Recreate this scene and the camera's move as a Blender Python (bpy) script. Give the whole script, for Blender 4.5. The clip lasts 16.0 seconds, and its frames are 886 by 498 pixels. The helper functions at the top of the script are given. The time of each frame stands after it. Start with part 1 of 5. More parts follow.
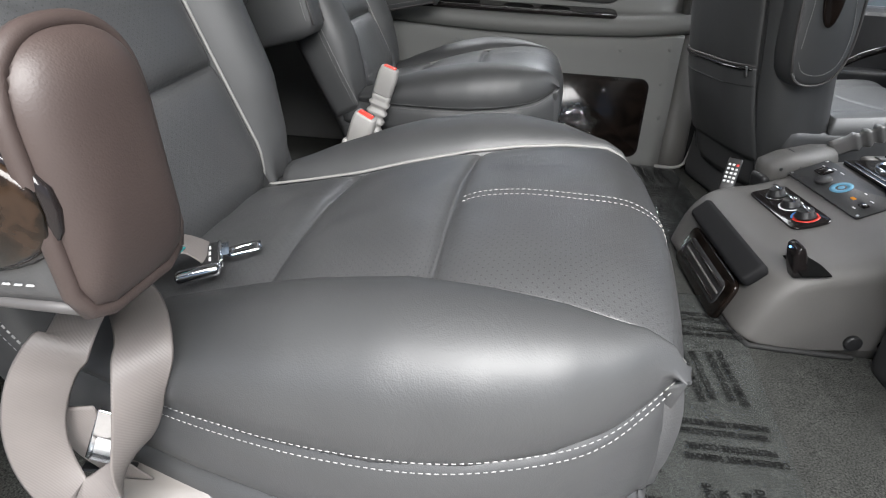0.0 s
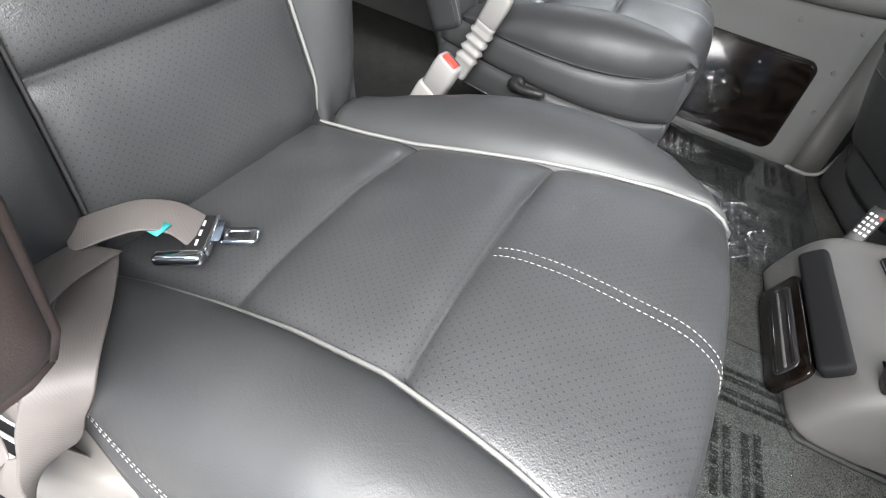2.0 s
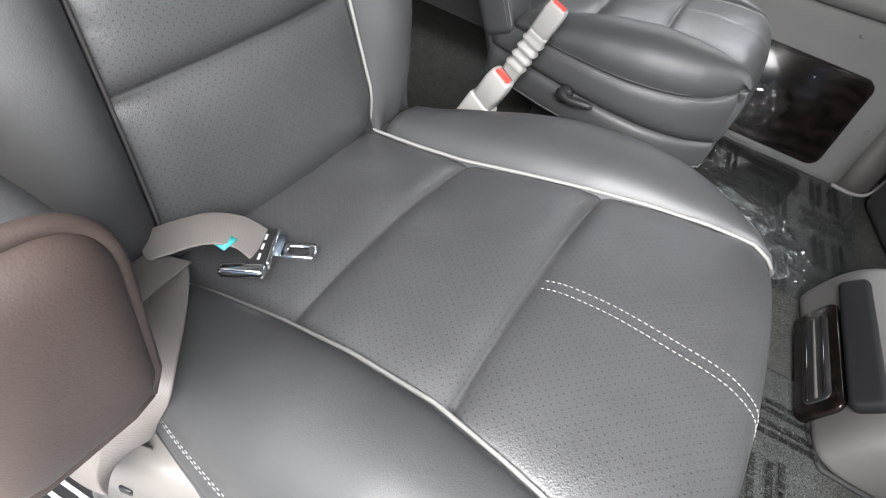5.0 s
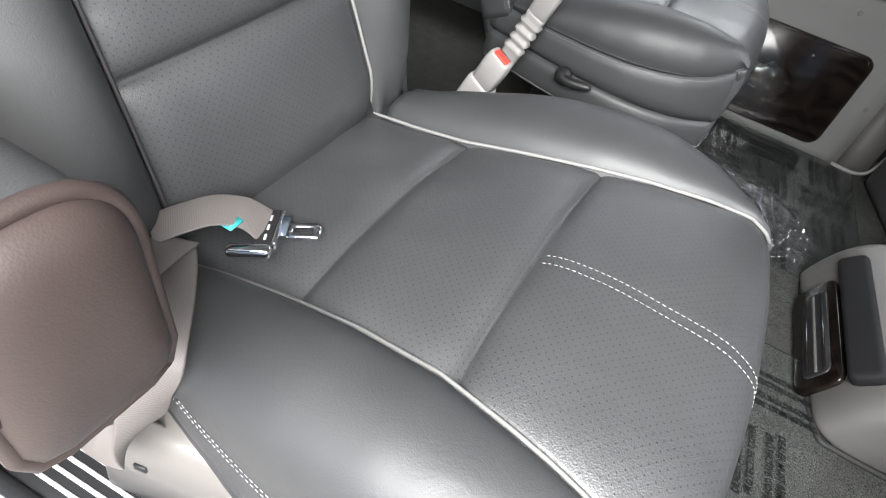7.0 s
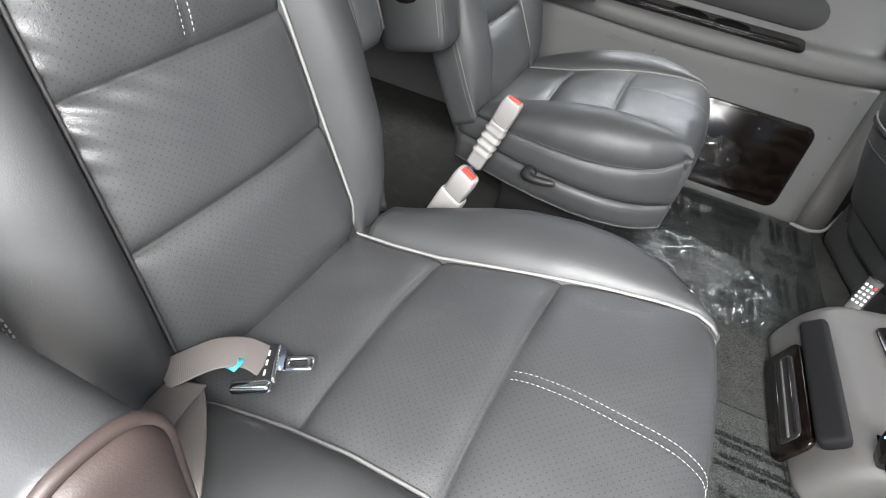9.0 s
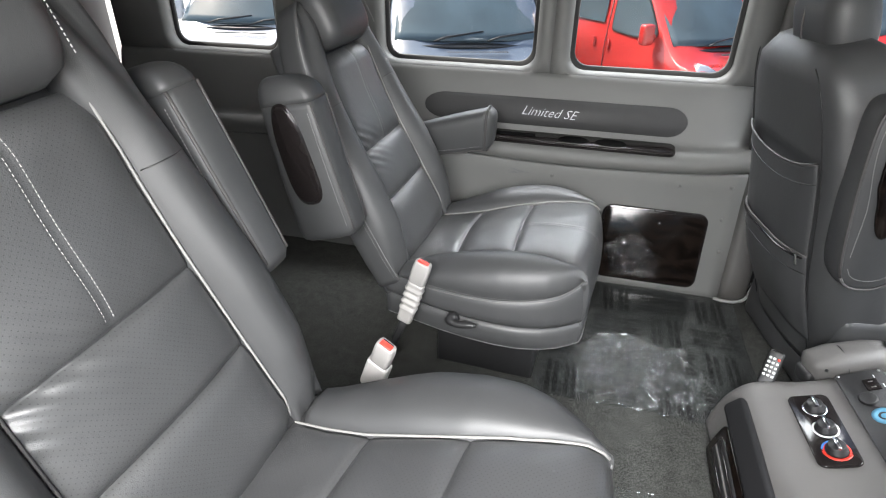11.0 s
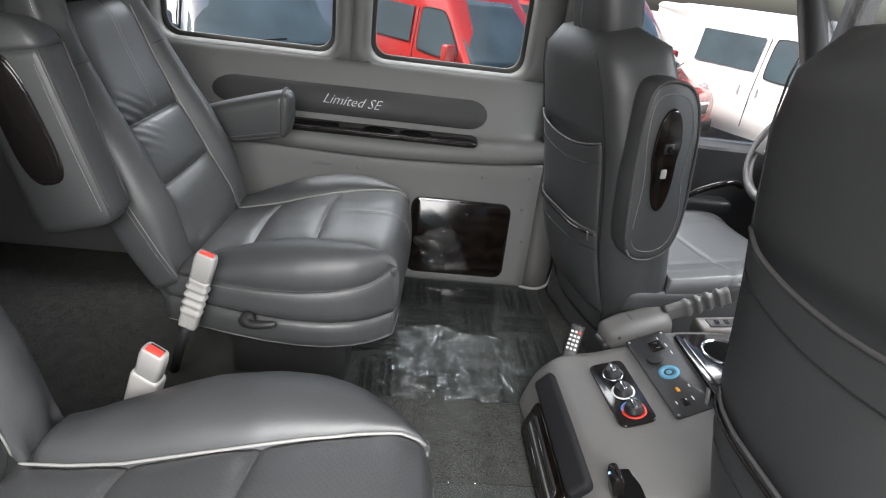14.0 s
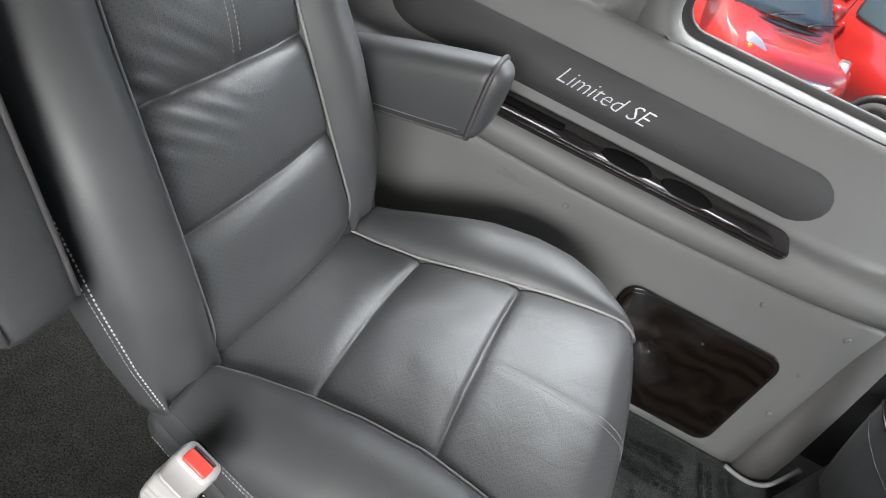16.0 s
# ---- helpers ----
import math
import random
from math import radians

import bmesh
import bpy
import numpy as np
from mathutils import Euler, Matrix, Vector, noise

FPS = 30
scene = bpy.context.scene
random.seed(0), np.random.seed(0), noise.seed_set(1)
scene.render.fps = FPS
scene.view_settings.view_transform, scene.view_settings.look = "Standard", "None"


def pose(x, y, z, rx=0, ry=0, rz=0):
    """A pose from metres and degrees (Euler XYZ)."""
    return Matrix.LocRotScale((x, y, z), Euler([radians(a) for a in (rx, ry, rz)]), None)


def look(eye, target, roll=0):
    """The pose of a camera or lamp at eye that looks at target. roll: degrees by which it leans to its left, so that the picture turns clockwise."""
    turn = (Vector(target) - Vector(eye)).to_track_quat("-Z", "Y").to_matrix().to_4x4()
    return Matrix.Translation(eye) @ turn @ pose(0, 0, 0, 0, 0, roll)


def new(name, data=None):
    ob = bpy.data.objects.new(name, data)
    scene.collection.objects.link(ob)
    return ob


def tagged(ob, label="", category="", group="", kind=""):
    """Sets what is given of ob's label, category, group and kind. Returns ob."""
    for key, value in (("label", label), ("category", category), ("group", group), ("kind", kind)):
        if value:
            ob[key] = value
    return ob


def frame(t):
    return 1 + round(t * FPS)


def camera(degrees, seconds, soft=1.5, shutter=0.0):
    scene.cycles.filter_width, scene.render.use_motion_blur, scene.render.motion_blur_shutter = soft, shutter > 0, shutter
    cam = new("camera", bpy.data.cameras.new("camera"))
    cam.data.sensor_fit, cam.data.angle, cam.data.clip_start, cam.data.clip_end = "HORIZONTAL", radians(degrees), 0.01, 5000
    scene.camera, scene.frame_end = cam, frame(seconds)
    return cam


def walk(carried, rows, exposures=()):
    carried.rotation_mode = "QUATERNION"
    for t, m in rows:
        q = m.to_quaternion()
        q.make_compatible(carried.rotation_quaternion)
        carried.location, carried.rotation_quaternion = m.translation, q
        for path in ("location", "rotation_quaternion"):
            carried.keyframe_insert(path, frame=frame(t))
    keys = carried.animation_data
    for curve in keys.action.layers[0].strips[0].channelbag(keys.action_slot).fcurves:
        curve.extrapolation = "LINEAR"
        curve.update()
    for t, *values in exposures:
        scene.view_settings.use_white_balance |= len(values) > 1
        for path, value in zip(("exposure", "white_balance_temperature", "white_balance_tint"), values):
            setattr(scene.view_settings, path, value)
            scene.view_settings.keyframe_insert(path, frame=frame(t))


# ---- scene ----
cam = camera(76.5, 16.0, soft=1.1)
PATH = [
    (0, (0.325, -0.733, 0.684), (0.205, 1.032, -0.250), 3.7),
    (0.5, (0.351, -0.710, 0.738), (0.294, 0.952, -0.373), 8.2),
    (1, (0.305, -0.628, 0.762), (0.287, 0.947, -0.470), 11.0),
    (1.5, (0.315, -0.553, 0.786), (0.185, 0.958, -0.517), 13.6),
    (2, (0.336, -0.530, 0.784), (0.043, 0.944, -0.535), 16.4),
    (2.5, (0.354, -0.522, 0.828), (0.001, 0.920, -0.512), 17.6),
    (3, (0.310, -0.542, 0.849), (-0.074, 0.876, -0.508), 18.1),
    (3.5, (0.279, -0.534, 0.845), (-0.111, 0.869, -0.526), 19.0),
    (4, (0.278, -0.537, 0.845), (-0.101, 0.858, -0.538), 19.3),
    (4.5, (0.289, -0.528, 0.829), (-0.068, 0.873, -0.554), 18.9),
    (7, (0.301, -0.545, 0.825), (-0.030, 0.833, -0.587), 17.6),
    (7.5, (0.293, -0.547, 0.817), (-0.039, 0.830, -0.595), 17.6),
    (8, (0.286, -0.547, 0.822), (-0.043, 0.823, -0.598), 17.5),
    (8.5, (0.286, -0.552, 0.832), (-0.056, 0.847, -0.555), 16.4),
    (9, (0.304, -0.552, 0.948), (-0.092, 0.950, -0.312), 12.6),
    (9.5, (0.419, -0.549, 1.136), (-0.088, 1.048, 0.043), 4.9),
    (10, (0.455, -0.539, 1.175), (-0.043, 1.113, 0.162), 1.6),
    (12.5, (0.389, -0.593, 1.109), (0.178, 1.171, 0.190), 3.5),
    (13, (0.370, -0.598, 1.092), (0.356, 1.199, 0.214), 4.5),
    (13.5, (0.428, -0.589, 1.056), (0.534, 1.219, 0.207), 5.6),
    (14, (0.478, -0.474, 1.028), (0.653, 1.323, 0.168), 7.5),
    (14.5, (0.545, -0.188, 1.070), (0.732, 1.531, 0.065), 10.9),
    (15, (0.626, 0.022, 1.104), (0.560, 1.629, -0.085), 9.7),
    (15.5, (0.383, 0.350, 1.059), (0.220, 1.874, -0.227), 17.1),
    (16, (0.224, 0.418, 1.005), (0.094, 1.943, -0.281), 25.1),
]
walk(cam, [(t, look(eye, target, roll)) for t, eye, target, roll in PATH], [(0.0, 0.3), (0.5, 0.64), (3.0, 0.85), (8.0, 0.75), (9.0, 0.95), (12.5, 1.05), (13.5, 0.9), (14.5, 0.32), (15.0, 0.38), (15.5, 1.2), (16.0, 1.15)])

# ---- world and light ----
world = bpy.data.worlds.new("sky")
scene.world = world
world.use_nodes = True
wn = world.node_tree
sky = wn.nodes.new("ShaderNodeTexSky")
sky.sky_type = 'NISHITA'
sky.sun_disc = False
sky.sun_elevation = radians(53)
sky.sun_rotation = radians(279.5)
sky.dust_density = 4.0
wn.links.new(sky.outputs[0], wn.nodes["Background"].inputs[0])
wn.nodes["Background"].inputs[1].default_value = 0.15
SUN_DIR = Vector((-0.594, 0.099, 0.798))
sun = new("sun", bpy.data.lights.new("sun", 'SUN'))
sun.data.energy = 5.0
sun.data.angle = radians(2)
sun.data.color = (1.0, 0.95, 0.88)
sun.matrix_world = look(SUN_DIR * 20, (0, 0, 0))


def window_light(name, eye, target, sx, sy, watts, tint=(0.97, 0.985, 1.0)):
    ob = new(name, bpy.data.lights.new(name, 'AREA'))
    ob.data.shape, ob.data.size, ob.data.size_y, ob.data.energy = 'RECTANGLE', sx, sy, watts
    ob.data.color = tint
    ob.matrix_world = look(eye, target)
    return ob


for lx, lw, watts in ((-1.09, 0.6, 10), (-0.08, 0.7, 16), (0.61, 0.7, 17), (1.60, 0.8, 22)):
    window_light("sky_light", (lx, 2.25, 1.78), (lx * 0.9, 0.9, 0.55), lw, 0.6, watts)
window_light("sky_light", (2.75, 0.5, 1.95), (1.45, 0.75, 0.35), 1.6, 0.8, 85)
window_light("sky_light", (0.55, -1.3, 1.55), (0.35, 0.1, 0.30), 1.4, 0.8, 88, (1.0, 0.99, 0.975))


# ---- materials ----
def material(name, color, rough=0.5, metal=0.0, grain=0.0, grain_scale=400.0, vary=0.12, vary_scale=9.0, coat=0.0, spec=0.5,
             emit=None, transmission=0.0, mottle=0.0, mottle_scale=60.0, wrinkle=0.0, wrinkle_scale=16.0):
    m = bpy.data.materials.new(name)
    m.use_nodes = True
    nt = m.node_tree
    b = nt.nodes["Principled BSDF"]
    b.inputs["Roughness"].default_value = rough
    b.inputs["Metallic"].default_value = metal
    b.inputs["Coat Weight"].default_value = coat
    b.inputs["Coat Roughness"].default_value = 0.05
    b.inputs["Specular IOR Level"].default_value = spec
    b.inputs["Transmission Weight"].default_value = transmission
    tc = nt.nodes.new("ShaderNodeTexCoord")
    n1 = nt.nodes.new("ShaderNodeTexNoise")
    n1.inputs["Scale"].default_value = vary_scale
    n1.inputs["Detail"].default_value = 5
    nt.links.new(tc.outputs["Object"], n1.inputs["Vector"])
    mix = nt.nodes.new("ShaderNodeMix")
    mix.data_type = 'RGBA'
    mix.inputs[6].default_value = (*[c * (1 - vary) for c in color], 1)
    mix.inputs[7].default_value = (*[min(1, c * (1 + vary)) for c in color], 1)
    nt.links.new(n1.outputs["Fac"], mix.inputs[0])
    out = mix.outputs[2]
    if mottle:
        n2 = nt.nodes.new("ShaderNodeTexNoise")
        n2.inputs["Scale"].default_value = mottle_scale
        n2.inputs["Detail"].default_value = 6
        n2.inputs["Roughness"].default_value = 0.75
        nt.links.new(tc.outputs["Object"], n2.inputs["Vector"])
        ramp = nt.nodes.new("ShaderNodeValToRGB")
        ramp.color_ramp.elements[0].position, ramp.color_ramp.elements[1].position = 0.38, 0.62
        ramp.color_ramp.elements[0].color = (1 - mottle,) * 3 + (1,)
        ramp.color_ramp.elements[1].color = (1 + mottle,) * 3 + (1,)
        nt.links.new(n2.outputs["Fac"], ramp.inputs[0])
        mul = nt.nodes.new("ShaderNodeMix")
        mul.data_type, mul.blend_type = 'RGBA', 'MULTIPLY'
        mul.inputs[0].default_value = 1
        nt.links.new(out, mul.inputs[6])
        nt.links.new(ramp.outputs[0], mul.inputs[7])
        out = mul.outputs[2]
    nt.links.new(out, b.inputs["Base Color"])
    if grain:
        v = nt.nodes.new("ShaderNodeTexVoronoi")
        v.inputs["Scale"].default_value = grain_scale
        v.feature = 'SMOOTH_F1'
        nt.links.new(tc.outputs["Object"], v.inputs["Vector"])
        bump = nt.nodes.new("ShaderNodeBump")
        bump.inputs["Strength"].default_value = grain
        bump.inputs["Distance"].default_value = 0.001
        nt.links.new(v.outputs["Distance"], bump.inputs["Height"])
        nt.links.new(bump.outputs[0], b.inputs["Normal"])
        if wrinkle:
            n3 = nt.nodes.new("ShaderNodeTexNoise")
            n3.inputs["Scale"].default_value = wrinkle_scale
            n3.inputs["Detail"].default_value = 7
            n3.inputs["Roughness"].default_value = 0.62
            n3.inputs["Distortion"].default_value = 1.2
            nt.links.new(tc.outputs["Object"], n3.inputs["Vector"])
            b2 = nt.nodes.new("ShaderNodeBump")
            b2.inputs["Strength"].default_value = wrinkle
            b2.inputs["Distance"].default_value = 0.006
            nt.links.new(n3.outputs["Fac"], b2.inputs["Height"])
            nt.links.new(bump.outputs[0], b2.inputs["Normal"])
            nt.links.new(b2.outputs[0], b.inputs["Normal"])
    if emit:
        b.inputs["Emission Color"].default_value = (*emit[:3], 1)
        b.inputs["Emission Strength"].default_value = emit[3]
    return m


def perforate(m, axes, pitch=0.0072, hole=0.125):
    """Adds a lattice of small punched holes, in the plane of two object axes, that fades in and out in patches."""
    nt = m.node_tree
    b = nt.nodes["Principled BSDF"]
    tc = nt.nodes.new("ShaderNodeTexCoord")
    sep = nt.nodes.new("ShaderNodeSeparateXYZ")
    nt.links.new(tc.outputs["Object"], sep.inputs[0])

    def op(kind, a, c=None, val=None):
        n = nt.nodes.new("ShaderNodeMath")
        n.operation = kind
        nt.links.new(a, n.inputs[0])
        if c is not None:
            nt.links.new(c, n.inputs[1])
        if val is not None:
            n.inputs[1].default_value = val
        return n.outputs[0]

    u, v = sep.outputs[axes[0]], sep.outputs[axes[1]]
    p = op('MULTIPLY', op('ADD', u, v), val=0.7071 / pitch)
    q = op('MULTIPLY', op('SUBTRACT', u, v), val=0.7071 / pitch)
    p = op('SUBTRACT', op('FRACT', p), val=0.5)
    q = op('SUBTRACT', op('FRACT', q), val=0.5)
    r = op('SQRT', op('ADD', op('MULTIPLY', p, p), op('MULTIPLY', q, q)))
    dot = op('LESS_THAN', r, val=hole)
    old = b.inputs["Base Color"].links[0].from_socket
    mix = nt.nodes.new("ShaderNodeMix")
    mix.data_type = 'RGBA'
    mix.inputs[7].default_value = (0.012, 0.012, 0.013, 1)
    nt.links.new(op('MULTIPLY', dot, val=0.85), mix.inputs[0])
    nt.links.new(old, mix.inputs[6])
    nt.links.new(mix.outputs[2], b.inputs["Base Color"])
    return m


LEATHER = material("leather", (0.047, 0.048, 0.0497), 0.50, spec=0.72, grain=0.13, grain_scale=750, vary=0.12, vary_scale=14, wrinkle=0.13)
# armrest cap leather, with a reddish reflection put into its base colour
LEATHER_REFLECTION = material("leather_reflection", (0.042, 0.030, 0.027), 0.50, spec=0.5, grain=0.12, grain_scale=800, vary=0.15, vary_scale=20, wrinkle=0.06, wrinkle_scale=18)
LEATHER_PERF_XY = perforate(material("perforated_leather_seat", (0.056, 0.057, 0.059), 0.40, spec=1.0, grain=0.28, grain_scale=650, vary=0.12, vary_scale=12, wrinkle=0.18), (0, 1))
LEATHER_PERF_YZ = perforate(material("perforated_leather_back", (0.052, 0.0532, 0.055), 0.42, spec=0.85, grain=0.28, grain_scale=650, vary=0.12, vary_scale=12, wrinkle=0.18), (1, 2))
LEATHER_DARK = material("leather_shaded", (0.105, 0.100, 0.098), 0.45, grain=0.3, grain_scale=700, vary=0.12)
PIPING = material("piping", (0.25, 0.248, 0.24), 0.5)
# dark armrest piping; also used for the shaded crease of the near chair's back
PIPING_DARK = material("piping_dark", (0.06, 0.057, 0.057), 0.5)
THREAD = material("thread", (0.27, 0.268, 0.262), 0.8)
THREAD_GREY = material("thread_grey", (0.30, 0.30, 0.30), 0.8)
TRIM = material("trim_plastic", (0.136, 0.137, 0.132), 0.55, grain=0.25, grain_scale=1200, vary=0.06)
TRIM_DARK = material("trim_plastic_dark", (0.095, 0.091, 0.087), 0.5, grain=0.25, grain_scale=1200, vary=0.06)
CONSOLE = material("console_plastic", (0.108, 0.104, 0.100), 0.45, grain=0.5, grain_scale=900, vary=0.08, vary_scale=14, wrinkle=0.05, wrinkle_scale=60)
BLACK_GLOSS = material("gloss_black", (0.012, 0.010, 0.010), 0.12, vary=0.3, spec=0.4)
BLACK_SOFT = material("soft_black", (0.010, 0.010, 0.011), 0.7, grain=0.2, grain_scale=900, spec=0.2)
# lightless black that paints the shade inside recesses onto flat shapes
WELL_SHADE = material("well_shade", (0.004, 0.004, 0.004), 0.9, spec=0.05)
BLACK = material("black_plastic", (0.02, 0.02, 0.021), 0.4, grain=0.2, grain_scale=1500)
BLACK_FABRIC = material("black_vinyl", (0.035, 0.035, 0.036), 0.6, grain=0.4, grain_scale=900)
CHROME = material("chrome", (0.75, 0.76, 0.78), 0.12, metal=1.0, vary=0.04)
STEEL = material("steel", (0.6, 0.6, 0.6), 0.3, metal=1.0)
BUCKLE_DARK = material("buckle_plastic_dark", (0.15, 0.145, 0.14), 0.4, vary=0.05)
BUCKLE = material("buckle_plastic", (0.33, 0.32, 0.31), 0.4, vary=0.05)
RED = material("red_button", (0.75, 0.05, 0.035), 0.4, vary=0.05)
BEIGE = material("beige_plastic", (0.19, 0.176, 0.165), 0.4, vary=0.06)
TEAL = material("teal_label", (0.05, 0.50, 0.50), 0.5)
WHITE = material("white_print", (0.8, 0.8, 0.8), 0.5)
WHITE_PAINT = material("white_paint", (0.78, 0.78, 0.78), 0.3, vary=0.03)
CARPET = material("carpet", (0.048, 0.049, 0.046), 0.95, grain=0.9, grain_scale=420, vary=0.40, vary_scale=26, mottle=0.75, mottle_scale=330, spec=0.1)
PRINT = material("film_print", (0.008, 0.008, 0.008), 0.6, spec=0.2)
RUBBER = material("rubber", (0.02, 0.02, 0.02), 0.7)


def wood_material(name, dark, light, scale=9.0):
    m = bpy.data.materials.new(name)
    m.use_nodes = True
    nt = m.node_tree
    b = nt.nodes["Principled BSDF"]
    b.inputs["Roughness"].default_value = 0.16
    b.inputs["Specular IOR Level"].default_value = 0.3
    b.inputs["Coat Weight"].default_value = 0.08
    tc = nt.nodes.new("ShaderNodeTexCoord")
    wv = nt.nodes.new("ShaderNodeTexWave")
    wv.inputs["Scale"].default_value = scale
    wv.inputs["Distortion"].default_value = 16
    wv.inputs["Detail"].default_value = 4
    wv.bands_direction = 'Y'
    nt.links.new(tc.outputs["Object"], wv.inputs["Vector"])
    ramp = nt.nodes.new("ShaderNodeValToRGB")
    ramp.color_ramp.elements[0].color = (*dark, 1)
    ramp.color_ramp.elements[1].color = (*light, 1)
    nt.links.new(wv.outputs["Fac"], ramp.inputs[0])
    nt.links.new(ramp.outputs[0], b.inputs["Base Color"])
    return m


WOOD = wood_material("burl_wood", (0.004, 0.003, 0.0025), (0.011, 0.0075, 0.006), 6)


def webbing_material():
    m = material("webbing", (0.165, 0.148, 0.14), 0.5, vary=0.1, vary_scale=30)
    nt = m.node_tree
    tc = nt.nodes.new("ShaderNodeTexCoord")
    wv = nt.nodes.new("ShaderNodeTexWave")
    wv.inputs["Scale"].default_value = 160
    wv.bands_direction = 'DIAGONAL'
    nt.links.new(tc.outputs["Object"], wv.inputs["Vector"])
    bump = nt.nodes.new("ShaderNodeBump")
    bump.inputs["Strength"].default_value = 0.12
    bump.inputs["Distance"].default_value = 0.001
    nt.links.new(wv.outputs["Fac"], bump.inputs["Height"])
    nt.links.new(bump.outputs[0], nt.nodes["Principled BSDF"].inputs["Normal"])
    return m


WEBBING = webbing_material()


def clear_material(name, tint, gloss_rough=0.05, mirror=0.04, body=0.0, body_color=(0.5, 0.5, 0.5)):
    """A thin clear sheet: it lets light straight through and mirrors at the grazing angles of its index."""
    m = bpy.data.materials.new(name)
    m.use_nodes = True
    nt = m.node_tree
    nt.nodes.remove(nt.nodes["Principled BSDF"])
    out = nt.nodes["Material Output"]
    tr = nt.nodes.new("ShaderNodeBsdfTransparent")
    tr.inputs[0].default_value = (*tint, 1)
    gl = nt.nodes.new("ShaderNodeBsdfGlossy")
    gl.inputs["Roughness"].default_value = gloss_rough
    face = nt.nodes.new("ShaderNodeLayerWeight")
    face.inputs[0].default_value = 0.5
    rise = nt.nodes.new("ShaderNodeMath")
    rise.operation = 'POWER'
    rise.inputs[1].default_value = 5
    nt.links.new(face.outputs["Facing"], rise.inputs[0])
    fr = nt.nodes.new("ShaderNodeMath")
    fr.operation = 'MULTIPLY_ADD'
    fr.inputs[1].default_value, fr.inputs[2].default_value = 1 - mirror, mirror
    nt.links.new(rise.outputs[0], fr.inputs[0])
    mx = nt.nodes.new("ShaderNodeMixShader")
    nt.links.new(fr.outputs[0], mx.inputs[0])
    nt.links.new(tr.outputs[0], mx.inputs[1])
    nt.links.new(gl.outputs[0], mx.inputs[2])
    last = mx.outputs[0]
    if body:
        df = nt.nodes.new("ShaderNodeBsdfDiffuse")
        df.inputs[0].default_value = (*body_color, 1)
        m2 = nt.nodes.new("ShaderNodeMixShader")
        m2.inputs[0].default_value = body
        nt.links.new(last, m2.inputs[1])
        nt.links.new(df.outputs[0], m2.inputs[2])
        last = m2.outputs[0]
    nt.links.new(last, out.inputs["Surface"])
    return m


GLASS = clear_material("window_glass", (0.975, 0.985, 0.985), 0.0, 0.012)
FILM = clear_material("plastic_film", (0.97, 0.98, 0.98), 0.10, 0.012, 0.012, (0.5, 0.52, 0.53))
FILM_FAR = clear_material("plastic_film_far", (0.96, 0.97, 0.98), 0.08, 0.036, 0.005, (0.5, 0.52, 0.53))
FILM_CLEAR = clear_material("door_film", (0.97, 0.97, 0.97), 0.10, 0.04)
CAR_GLASS = material("vehicle_glass", (0.06, 0.085, 0.10), 0.08, spec=0.3, vary=0.5, vary_scale=1.5)
RED_PAINT = material("red_paint", (0.42, 0.022, 0.018), 0.25, coat=0.8, vary=0.05)
BLUE_PAINT = material("slate_paint", (0.10, 0.125, 0.16), 0.25, coat=0.8, vary=0.05)
SILVER_PAINT = material("silver_paint", (0.45, 0.47, 0.50), 0.25, coat=0.8, vary=0.05)
HEADLAMP = material("headlamp", (0.55, 0.56, 0.58), 0.08, metal=0.6, coat=1.0, vary=0.3, vary_scale=20)
AMBER = material("amber_lens", (0.75, 0.30, 0.03), 0.2)
GROUND = material("concrete_ground", (0.42, 0.41, 0.39), 0.9, grain=0.6, grain_scale=60, vary=0.15, vary_scale=1.2, mottle=0.2, mottle_scale=8)
CEILING_MAT = material("headliner", (0.45, 0.44, 0.42), 0.9, grain=0.4, grain_scale=700)


# ---- mesh helpers ----
def part(name, bm, mat, parent=None, label="", smooth=True, m=None):
    bmesh.ops.recalc_face_normals(bm, faces=bm.faces[:])
    me = bpy.data.meshes.new(name)
    bm.to_mesh(me)
    bm.free()
    if smooth:
        me.shade_smooth()
    for one in (mat if isinstance(mat, (list, tuple)) else [mat]):
        me.materials.append(one)
    ob = new(name, me)
    if parent is not None:
        ob.parent = parent
    if m is not None:
        ob.matrix_basis = m
    if label:
        tagged(ob, label)
    return ob


def thing(name, m, label, category, group="", kind=""):
    ob = new(name)
    ob.empty_display_size = 0.05
    ob.matrix_basis = m
    return tagged(ob, label, category, group, kind)


def lerp(x, xs, ys):
    return float(np.interp(x, xs, ys))


def spline(points, n, closed=False):
    """n points along a Catmull-Rom curve through the given ones."""
    p = [Vector(q) for q in points]
    k = len(p)
    segs = k if closed else k - 1
    out = []
    total = n if closed else n - 1
    for i in range(n):
        t = i * segs / total
        j = min(int(t), segs - 1)
        f = t - j
        if closed:
            a, b, c, d = p[(j - 1) % k], p[j % k], p[(j + 1) % k], p[(j + 2) % k]
        else:
            a, b, c, d = p[max(j - 1, 0)], p[j], p[min(j + 1, k - 1)], p[min(j + 2, k - 1)]
        out.append(0.5 * (2 * b + (c - a) * f + (2 * a - 5 * b + 4 * c - d) * f * f + (3 * b - a - 3 * c + d) * f ** 3))
    return out


def loft(rings, caps=True, bm=None, closed=True):
    bm = bm or bmesh.new()
    vs = [[bm.verts.new(p) for p in ring] for ring in rings]
    n = len(vs[0])
    for a, b in zip(vs, vs[1:]):
        for i in range(n if closed else n - 1):
            j = (i + 1) % n
            bm.faces.new((a[i], a[j], b[j], b[i]))
    if caps and closed:
        bm.faces.new(vs[0][::-1])
        bm.faces.new(vs[-1])
    return bm


